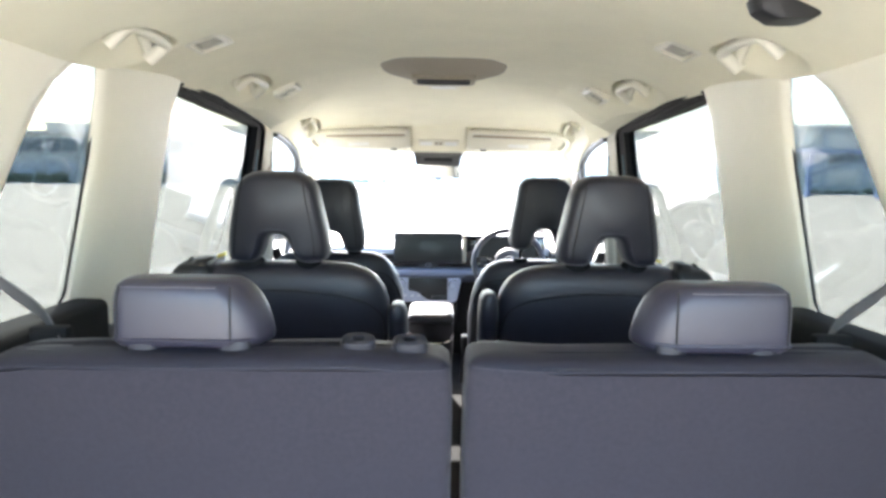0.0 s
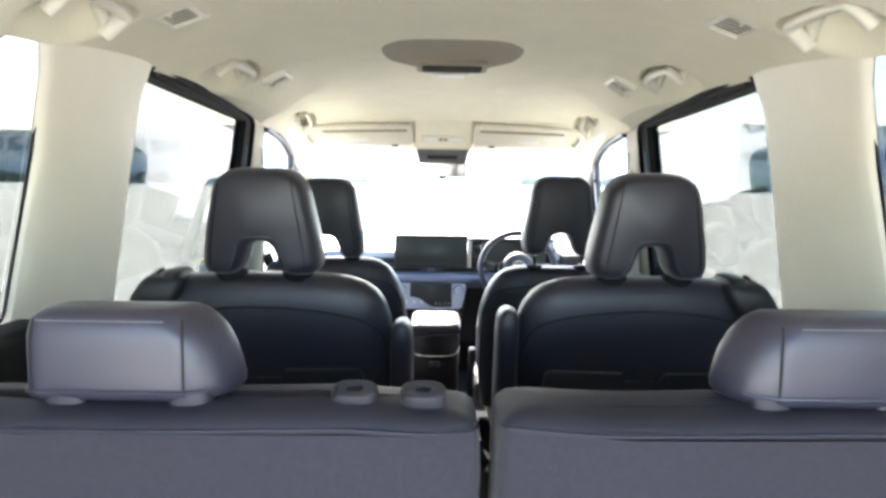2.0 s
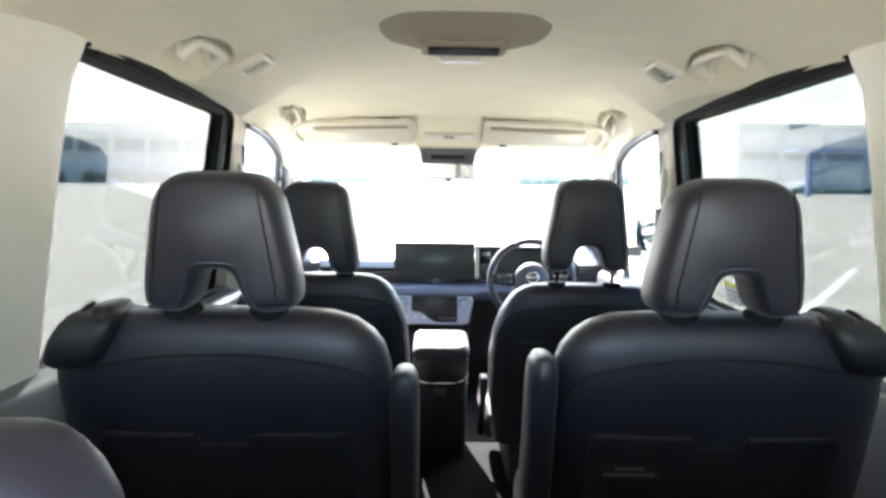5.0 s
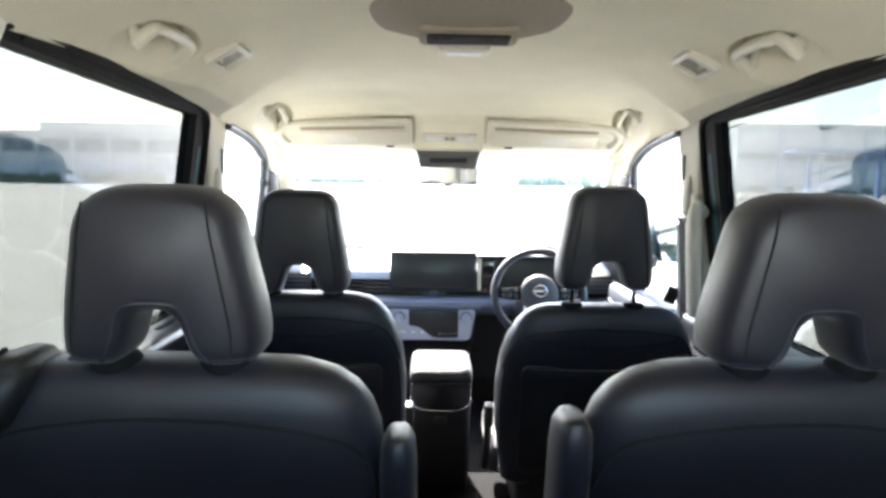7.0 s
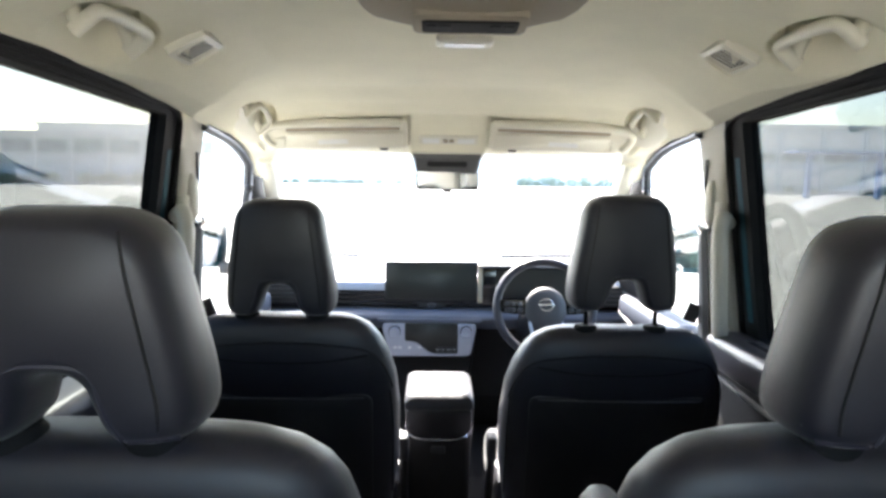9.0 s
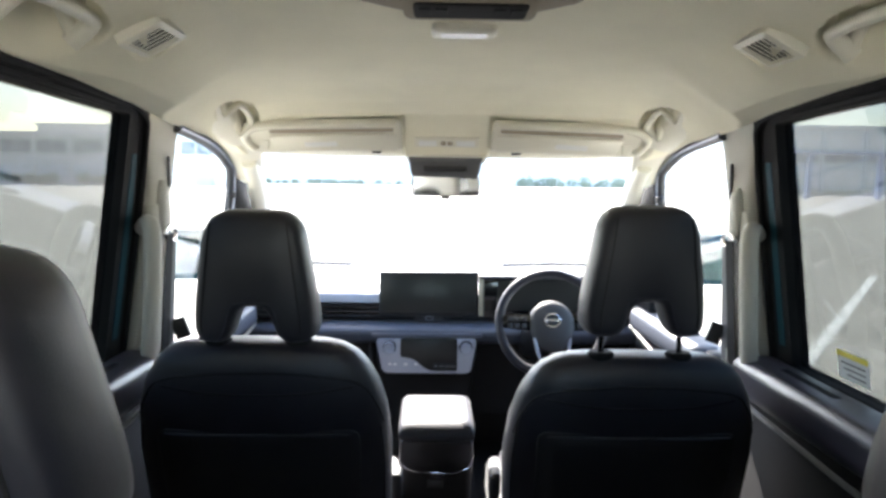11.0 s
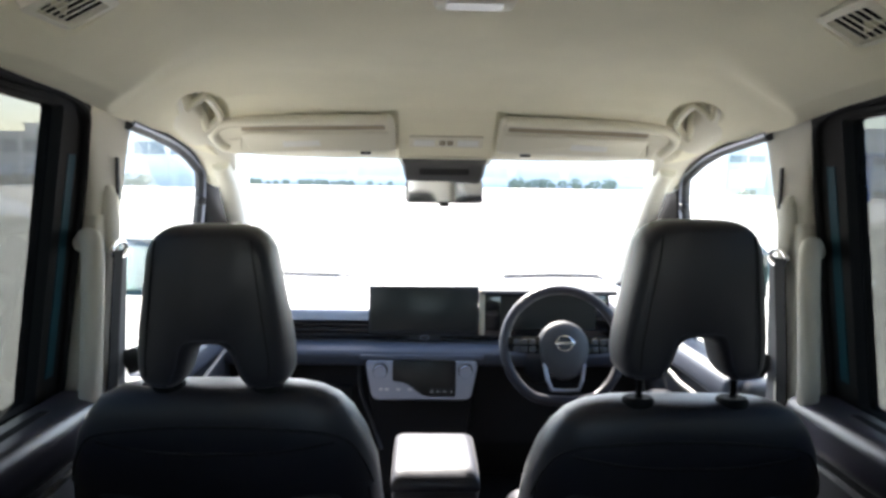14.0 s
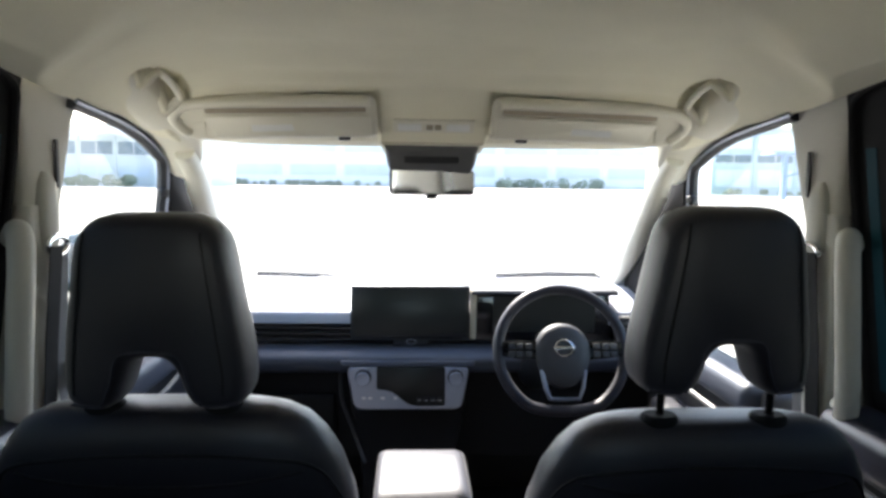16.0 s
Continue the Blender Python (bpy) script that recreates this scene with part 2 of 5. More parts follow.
GRIP_FALL = 0.30        # the front grips follow the roof down


def smooth01(t):
    t = min(max(t, 0), 1)
    return t * t * (3 - 2 * t)


VENTS = (1.535, 2.330)
VENT_X = 0.532


def roof_z(x, y, hollow=True):
    """Underside of the headliner."""
    ys = [(-0.2, 1.80), (0.6, 1.815), (1.5, 1.825), (2.4, 1.815), (2.9, 1.775), (3.04, 1.745), (3.11, 1.722), (3.15, 1.694), (3.20, 1.648), (3.25, 1.604), (3.30, 1.590), (3.42, 1.585)]
    z = ys[-1][1]
    for (a, za), (b, zb) in zip(ys, ys[1:]):
        if y <= b:
            t = max(0, (y - a) / (b - a))
            z = za + (zb - za) * (smooth01(t) * 0.5 + t * 0.5)
            break
    half = roof_half(y)
    u = abs(x) / half
    es = [(0.2, 1.665), (1.2, 1.672), (1.45, 1.688), (1.75, 1.706), (2.1, 1.715), (2.4, 1.705), (2.65, 1.688), (2.85, 1.662), (3.1, 1.648), (3.32, 1.61)]
    edge = es[0][1]
    for (a, za), (b, zb) in zip(es, es[1:]):
        if y >= a:
            edge = za + (zb - za) * min(1, (y - a) / (b - a))
    # full over the side airbags, hollow ahead of them
    power = 1.85 + 1.35 * smooth01((y - 1.35) / 0.5) + 2.4 * smooth01((y - 2.62) / 0.20)
    z -= (z - edge) * max(0, (u - 0.25) / 0.75) ** power
    # the side airbags swell the roof edge and end in a rounded shoulder
    swell = 0.050 * smooth01((abs(x) - 0.43) / 0.16) * smooth01((y - 2.15) / 0.30) * (1 - smooth01((y - 2.56 - 0.10 * smooth01((abs(x) - 0.45) / 0.2)) / 0.19))
    z = max(z - swell, min(z, edge))
    if not hollow:
        return z
    # beds for the sun visors
    z += 0.020 * smooth01((y - 3.122 - (abs(x + 0.008) - 0.135) * 0.05) / 0.008) * smooth01((abs(x + 0.008) - 0.126) / 0.008) * smooth01((0.640 - abs(x + 0.008)) / 0.012)
    for s_, gy, gz, l_ in GRIPS:
        if s_ * x > 0:
            # a D-shaped hollow: steep and round on the inner side, running out on the outer
            dy = (y - gy) / (l_ + (0.040 if gy < 3 else 0.032))
            du = (abs(x) - 0.615) / (0.064 if x * s_ < 0.615 else 0.085 if gy < 3 else 0.040)
            r = (abs(dy) ** 2.6 + abs(du) ** 2.6) ** (1 / 2.6)
            floor_z = gz + 0.052 - 0.40 * max(0, abs(x) - 0.60) - (GRIP_FALL * (y - gy) if gy > 3 else 0)
            z += max(0, floor_z - z) * smooth01((1 - r) / (0.16 if du < 0 else 0.45))
    for gy in VENTS:
        r = (abs((y - gy) / 0.060) ** 4 + abs((abs(x) - VENT_X) / 0.040) ** 4) ** 0.25
        z += 0.045 * smooth01((1 - r) / 0.14)
    return z


def roof_half(y):
    return 0.70 + 0.012 * smooth01((y - 1.8) / 0.8) - max(0, y - 2.95) * 0.05


rows_ = []
ny, nx = 560, 280
for j in range(ny + 1):
    y = 0.25 + (3.42 - 0.25) * j / ny
    row = [Vector((roof_half(y) * (2 * i / nx - 1), y, 0)) for i in range(nx + 1)]
    for p in row:
        p.z = roof_z(p.x, p.y)
    top = min(1.90, 1.63 + (3.42 - y) * 0.75)
    rows_.append(row + [Vector((row[-1].x, y, top)), Vector((row[0].x, y, top))])
tagged(part("ceiling", loft(rows_), M_HEADLINER, smooth=60), "cream fabric headliner moulded round the roof edges", "ceiling", kind="structure")


def column(name, levels, mat, s, label, bulge=0.02, thick=0.05, power=0.6, back=0.0, taper=0.0):
    """An upright trim: levels are (z, y0, y1); its inner face is rounded."""
    rings = []
    for z, y0, y1 in levels:
        xi = glass_x(z, (y0 + y1) / 2) - 0.012
        ring = []
        n = 16
        for k in range(n + 1):
            a = math.pi * k / n
            ring.append(Vector((s * (xi - bulge * (1 - taper * smooth01((z - 1.42) / 0.24)) * math.sin(a) ** power + 0.02), (y0 + y1) / 2 - (y1 - y0) / 2 * math.cos(a), z)))
        ring += [Vector((s * (xi + thick), y1, z)), Vector((s * (xi + thick), y0 + back, z))]
        rings.append(ring)
    return tagged(part(name, loft(rings), mat, smooth=50), label, "pillar trim", kind="structure")


def side_place(s, off=0.0):
    return lambda u, v, w: Vector((s * (glass_x(v, u) + off + w), u, v))


def flip(bm, s):
    for v in bm.verts:
        v.co.x *= s
    return bm


def band(outer, inner, place, w0, w1):
    """A frame between two outlines of as many corners."""
    rings = [[place(q.x, q.y, a) for q in p] for p, a in ((outer, w0), (outer, w1), (inner, w1), (inner, w0), (outer, w0))]
    return loft(rings, caps=False)


for s, side in ((-1, "left"), (1, "right")):
    pl = side_place(s)
    # load-bay side under the quarter window
    bm = box(-0.04, 0.04, 0.12, 1.84, 0.42, 1.19, 0.012, 3)
    for v in bm.verts:
        v.co.x = s * (0.765 + v.co.x + max(0, v.co.z - 1.0) * 0.12)
        if v.co.y > 1.5 and v.co.z > 1.0:
            v.co.z -= 0.09
    tagged(part("wall_" + side, bm, M_DARKTRIM), "black moulded plastic load-bay side panel", "side panel", kind="structure")
    bm = box(-0.055, 0.03, 0.5, 1.43, 1.08, 1.205, 0.02, 4)
    for v in bm.verts:
        v.co.x = s * (0.775 + v.co.x)
    tagged(part("trim", bm, M_RUBBER), "black plastic ledge under the quarter window", "sill trim", kind="structure")
    column("pillar_trim", [(1.02, 1.40, 1.80), (1.17, 1.39, 1.79), (1.3, 1.395, 1.78), (1.5, 1.405, 1.768), (1.64, 1.40, 1.768), (1.72, 1.38, 1.80)], M_CREAM, s, "broad cream plastic rear pillar cover", 0.032, power=0.45, back=0.10)
    column("pillar_trim", [(1.17, 0.15, 1.05), (1.3, 0.15, 1.085), (1.4, 0.15, 1.12), (1.5, 0.15, 1.16), (1.58, 0.2, 1.195), (1.64, 0.22, 1.24), (1.69, 0.25, 1.31), (1.74, 0.25, 1.40)], M_CREAM, s, "cream plastic tailgate pillar cover", 0.03, power=0.4)
    column("pillar_trim", [(0.46, 2.785, 3.03), (0.9, 2.785, 3.0), (1.05, 2.785, 2.93), (1.15, 2.785, 2.89), (1.4, 2.785, 2.885), (1.50, 2.782, 2.915), (1.62, 2.775, 2.96), (1.72, 2.77, 2.99)], M_STONE_SHADED, s, "stone-grey plastic centre pillar cover, darkened for its shade", 0.05, power=0.3, taper=0.75)
    # quarter window
    w = thing("window_%d" % (1 if s < 0 else 2), "tinted rear quarter window with a black rubber edge", "window", kind="structure")
    poly = rounded([(1.02, 1.180), (1.395, 1.190), (1.415, 1.71), (1.20, 1.71), (1.12, 1.55)], [0.04, 0.05, 0.05, 0.06, 0.2])
    part("pane", slab(poly, pl, [(0.006, 0), (0.010, 0)]), M_TINT, w)
    part("seal", ring_slab(poly, pl, 0.004, (0.001, 0.006)), M_RUBBER, w, "black rubber seal")
    # sliding door
    d = thing("door_%d" % (1 if s < 0 else 2), "closed sliding door with a black framed window and grey padded sill", "sliding door", kind="structure")
    poly = rounded([(1.735, 1.08), (2.70, 1.08), (2.695, 1.70), (1.735, 1.725)], [0.03, 0.03, 0.02, 0.03])
    part("pane", slab(poly, pl, [(0.020, 0), (0.024, 0)]), M_TINT, d)
    fr = rounded([(1.72, 1.05), (2.79, 1.05), (2.79, 1.735), (1.72, 1.755)], 0.01)
    inn = rounded([(1.75, 1.10), (2.685, 1.10), (2.68, 1.668), (1.75, 1.695)], 0.01)
    part("window_frame", band(fr, inn, pl, -0.002, 0.04), M_RUBBER, d, "black window frame")
    # body flange in car colour, and the inner weather strip
    part("painted_flange", loft([[pl(2.710 + dy, z, w_) for dy, w_ in ((0, -0.0035), (0.026, -0.0035), (0.026, 0.0), (0, 0.0))] for z in (1.14, 1.40, 1.58)]), M_PAINT, d, "teal painted door edge")
    part("weather_strip", tube([pl(q.x, q.y, -0.008) for q in bez([(2.765, 1.06, 0), (2.765, 1.4, 0), (2.76, 1.60, 0), (2.725, 1.675, 0), (2.5, 1.697, 0), (1.86, 1.722, 0), (1.80, 1.71, 0)], 6)], 0.008, 8), M_RUBBER, d, "black rubber strip")
    part("shade_rail", tube([pl(1.84, 1.705, -0.004), pl(2.60, 1.680, -0.004)], 0.006, 8), M_RUBBER, d)
    bm = box(-0.045, 0.045, 1.80, 2.77, 0.5, 1.09, 0.02, 3)
    for v in bm.verts:
        v.co.x = s * (0.775 + v.co.x + max(0, v.co.z - 1.0) * 0.08)
    part("door_card", bm, M_DEEP, d)
    bm = box(0.685, 0.80, 1.86, 2.745, 1.02, 1.115, 0.03, 5)
    part("padded_sill", flip(bm, s), M_LEATHER_GREY, d, "grey padded sill")
    part("trim_strip", flip(tube([(0.70, 1.9, 0.985), (0.694, 2.3, 0.995), (0.70, 2.72, 1.01)], 0.006, 8), s), M_FRAME, d, "thin grey trim strip")
    part("sill_slot", flip(box(0.735, 0.755, 2.40, 2.60, 1.112, 1.1165, 0.002, 1), s), M_RUBBER, d)
    # front door
    d = thing("door_%d" % (3 if s < 0 else 4), "closed front door with clear window and dark card", "front door", kind="structure")
    poly = rounded([(2.94, 1.04), (3.50, 1.04), (3.46, 1.55), (3.2, 1.625), (2.94, 1.66)], [0.02, 0.02, 0.06, 0.15, 0.02])
    part("pane", slab(poly, pl, [(0.012, 0), (0.016, 0)]), M_GLASS, d).visible_shadow = False
    line = [(2.93, 1.668, 0), (3.2, 1.638, 0), (3.38, 1.592, 0), (3.462, 1.535, 0), (3.49, 1.3, 0), (3.51, 1.05, 0)]
    part("window_frame", tube([pl(q.x - 0.004, q.y - 0.008, -0.010) for q in bez(line, 6)], 0.017), M_DARKTRIM, d, "grey window frame")
    part("bright_strip", tube([pl(q.x - 0.010, q.y - 0.012, -0.026) for q in bez(line, 6)], 0.004), M_SILVER, d, "bright metal strip")
    part("seal", tube([pl(q.x + 0.018, q.y + 0.010, -0.012) for q in bez(line, 6)], 0.013), M_RUBBER, d, "black rubber seal")
    part("sail_panel", slab(rounded([(3.505, 1.06), (4.02, 1.06), (4.02, 1.175), (3.80, 1.39), (3.70, 1.485), (3.66, 1.522), (3.505, 1.538)], [0.01, 0.01, 0.02, 0.02, 0.02, 0.02, 0.012]), lambda u, v, w_: Vector((s * (0.740 + w_), u, v)), [(0.0, 0.004), (0.003, 0), (0.028, 0)]), M_RUBBER, d, "black corner panel")
    part("mirror_knob", loft([sup(s * 0.742, 3.452, r, r, z, 16, 2) for z, r in ((1.455, 0.008), (1.462, 0.015), (1.478, 0.015), (1.485, 0.008))]), M_BLACK, d)
    bm = box(-0.045, 0.045, 2.98, 4.1, 0.5, 1.05, 0.02, 3)
    for v in bm.verts:
        v.co.x = s * (0.785 + v.co.x)
    part("door_card", bm, M_DARKTRIM, d)
    part("padded_sill", flip(box(0.70, 0.80, 3.02, 3.62, 0.98, 1.06, 0.025, 4), s), M_PAD, d)
    part("armrest", flip(box(0.66, 0.75, 3.0, 3.5, 0.82, 0.88, 0.02, 4), s), M_LEATHER, d)
    part("trim_strip", flip(tube([(0.70, 3.02, 0.955), (0.695, 3.3, 0.96), (0.71, 3.62, 0.985)], 0.007, 8), s), M_FRAME, d)
    # windscreen pillar: a broad cover from the roof edge to the door frame, then a slim post
    rows_ = []
    for y, xa, za, xb, zb in ((2.93, 0.665, 1.755, 0.700, 1.740), (2.97, 0.645, 0, 0.720, 1.680), (3.04, 0.628, 0, 0.726, 1.664), (3.12, 0.626, 0, 0.730, 1.655), (3.20, 0.606, 0, 0.734, 1.645), (3.28, 0.604, 1.640, 0.738, 1.630), (3.36, 0.612, 1.606, 0.742, 1.606), (3.42, 0.624, 1.572, 0.744, 1.580), (3.455, 0.640, 1.545, 0.742, 1.552), (3.465, 0.665, 1.528, 0.735, 1.535)):
        za = za or roof_z(xa, y, False) + 0.010
        a_, b_ = Vector((s * xa, y, za)), Vector((s * xb, y, zb))
        row = []
        for k in range(13):
            t = k / 12
            row.append(a_.lerp(b_, t) + Vector((-s * 0.35, 0, -1)).normalized() * (0.020 * smooth01((y - 2.95) / 0.22) * math.sin(math.pi * t) ** 0.7))
        rows_.append(row + [Vector((s * (xb + 0.02), y + 0.02, zb + 0.05)), Vector((s * xa, y + 0.02, za + 0.05))])
    tagged(part("pillar_trim", loft(rows_), M_CREAM, smooth=55), "cream plastic cover at the foot of the roof", "pillar trim", kind="structure")
    rings = []
    for y, z, x, hw, hh in ((3.38, 1.590, 0.658, 0.026, 0.030), (3.46, 1.545, 0.662, 0.028, 0.032), (3.55, 1.49, 0.676, 0.032, 0.032), (3.8, 1.335, 0.712, 0.034, 0.034), (4.18, 1.09, 0.742, 0.030, 0.036)):
        rings.append([Vector((s * (x + hw * math.copysign(abs(math.cos(a)) ** 0.7, math.cos(a))), y + hh * 0.5 * math.sin(a), z + hh * math.copysign(abs(math.sin(a)) ** 0.7, math.sin(a)))) for a in [2 * math.pi * k / 20 for k in range(20)]])
    tagged(part("pillar_trim", loft(rings), M_CREAM), "cream plastic windscreen pillar post", "pillar trim", kind="structure")

w = thing("window_3", "wide clear windscreen over the dashboard", "windscreen", kind="structure")
rows_ = []
for k in range(9):
    t = k / 8
    y, z, h = 3.26 + t * 0.98, 1.70 - t * 0.60, 0.66 + t * 0.10
    rows_.append([Vector((h * u, y - 0.06 * u * u, z)) for u in [i / 8 - 1 for i in range(17)]])
part("pane", loft(rows_, caps=False, closed=False), M_GLASS, w).visible_shadow = False
def wiper(blade, arm):
    wp = thing("wiper", "black windscreen wiper parked along the glass", "wiper", "windscreen wipers")
    part("blade", tube(bez(blade, 5), 0.010, 8), M_RUBBER, wp)
    part("arm", tube(arm, 0.007, 8), M_BLACK, wp)


wiper([(0.28, 4.21, 1.140), (0.47, 4.205, 1.146), (0.68, 4.18, 1.150)], [(0.47, 4.215, 1.152), (0.64, 4.215, 1.148), (0.71, 4.225, 1.135)])
wiper([(-0.66, 4.18, 1.146), (-0.55, 4.20, 1.142), (-0.42, 4.21, 1.138)], [(-0.54, 4.215, 1.146), (-0.40, 4.222, 1.138), (-0.36, 4.225, 1.130)])
tagged(part("pillar_sensor", loft([sup(0.683, 3.675, r, r, z, 18, 2) for z, r in ((1.385, 0.008), (1.39, 0.019), (1.41, 0.022), (1.428, 0.016), (1.434, 0.006))]), M_GLOSS), "small black round sensor on the windscreen pillar", "sensor")


# out of view: panel and header are added to cut the light from behind
tg = thing("door_5", "unseen raised tailgate over the load bay that holds back sky light", "tailgate", kind="structure")
part("panel", box(-0.70, 0.70, -1.15, 0.0, -0.05, 0.04, 0.03, 3, m=pose(0, 0.22, 1.87, -4, 0, 0)), M_DARKTRIM, tg)
part("header", box(-0.70, 0.70, 0.22, 0.262, 1.66, 1.90, 0.012, 3), M_DARKTRIM, tg)
part("skin", box(-0.72, 0.72, -1.18, 0.0, 0.041, 0.07, 0.012, 2, m=pose(0, 0.22, 1.87, -4, 0, 0)), M_PAINT, tg)


# ---- seats ----
def headrest_poly(wt, wb, h, notch_w, notch_h):
    """Front outline with a notch in the bottom edge; origin at bottom middle."""
    a, b, n = wt / 2, wb / 2, notch_w / 2
    p = [(-b * 0.94, 0), (-b, h * 0.2), (-a, h), (a, h), (b, h * 0.2), (b * 0.94, 0), (n * 1.75, 0), (n * 0.88, notch_h), (-n * 0.88, notch_h), (-n * 1.75, 0)]
    r = [0.034, 0.06, 0.055, 0.055, 0.06, 0.034, 0.030, 0.020, 0.020, 0.030]
    return rounded(p, r, 7)


def headrest(parent, cx, cy, z0, wt, wb, h, notch_w, notch_h, thick, mat, lean, inner, top_curve=0.02):
    """inner: the side (-1 or 1) of its broad gusset."""
    poly = headrest_poly(wt, wb, h, notch_w, notch_h)
    bow = lambda v: -top_curve * max(0, (v - h * 0.7) / (h * 0.3)) ** 2
    pl = lambda u, v, w: Vector((cx + u, cy + w + (h / 2 - v) * lean - bow(v) * 0.8 + 1.6 * u * u, z0 + v + 0.3 * bow(v) * (abs(u) / wt) ** 2))
    t = thick / 2
    ob = part("headrest", slab(poly, pl, [(-t, 0.021), (-t * 0.975, 0.015), (-t * 0.91, 0.009), (-t * 0.78, 0.0042), (-t * 0.55, 0.0012), (-t * 0.2, 0), (t * 0.3, 0.0008), (t * 0.7, 0.005), (t * 0.92, 0.012), (t, 0.020)], "fill"), mat, parent)
    ws = (wt + (wb - wt) * 0.5) / 2
    for k, f in ((inner, 0.73), (-inner, 0.80)):
        pts = [pl(k * f * (wb + (wt - wb) * max(0, v / h - 0.2) / 0.8) / 2, v, -t - 0.0004) for v in [h * (0.09 + 0.82 * i / 16) for i in range(17)]]
        part("seam", tube(pts, 0.0016, 6), M_SEAM, ob)
    # piping takes the lighter leatherette to put in its highlight
    n = notch_w / 2 + 0.017
    pts = [pl(u, v, -t * 0.945) for u, v in ((-n * 1.42, 0.012), (-n * 1.12, notch_h * 0.55), (-n * 0.90, notch_h + 0.002), (-n * 0.5, notch_h + 0.012), (n * 0.5, notch_h + 0.012), (n * 0.90, notch_h + 0.002), (n * 1.12, notch_h * 0.55), (n * 1.42, 0.012))]
    part("notch_piping", tube(bez(pts, 4), 0.0027, 6), M_LEATHER_GREY, ob)
    for k in (-1, 1):
        x0, x1 = k * n * 1.5, k * wb / 2 * 0.86
        part("lower_piping", tube([pl(x0 + (x1 - x0) * i / 6, 0.010, -t * 0.91) for i in range(7)], 0.0027, 6), M_LEATHER_GREY, ob)
    return ob


def seat_back(parent, levels, mat, name="backrest", e=2.9, label=""):
    """levels: (z, centre x, centre y, half width, half depth). Returns the part and its rear surface y(u, z)."""
    ob = part(name, loft([sup(cx, cy, hx, hy, z, 56, e) for z, cx, cy, hx, hy in levels]), mat, parent, label, smooth=60)

    def rear(u, z):
        for a, b in zip(levels, levels[1:]):
            if z <= b[0]:
                t = max(0, (z - a[0]) / (b[0] - a[0]))
                cy, hx, hy = (a[i] + (b[i] - a[i]) * t for i in (2, 3, 4))
                return cy - hy * max(0.0, 1 - min(1, abs(u) / hx) ** e) ** (1 / e)
        return levels[-1][2]
    return ob, rear


def seat_line(parent, cx, rear, pts, mat=None, r=0.002, proud=0.0005, name="seam"):
    line = [Vector((cx + q.x, rear(q.x, q.y) - proud, q.y)) for q in bez([(u, z, 0) for u, z in pts], 8)]
    return part(name, tube(line, r, 6), mat or M_SEAM, parent)


def back_panel(parent, cx, rear, poly, mat, name, off=0.004, label=""):
    """A thin panel that follows the rear of a seat; poly in (u, z)."""
    n = len(poly)
    c = sum(poly, Vector((0, 0))) / n
    rings = []
    for f, o in ((1.0, -0.002), (1.0, off * 0.7), (0.985, off), (0.8, off), (0.55, off), (0.3, off), (0.06, off)):
        rings.append([Vector((cx + q.x, rear(q.x, q.y) - o, q.y)) for q in [c + (p - c) * f for p in poly]])
    return part(name, loft(rings), mat, parent, label, smooth=50)


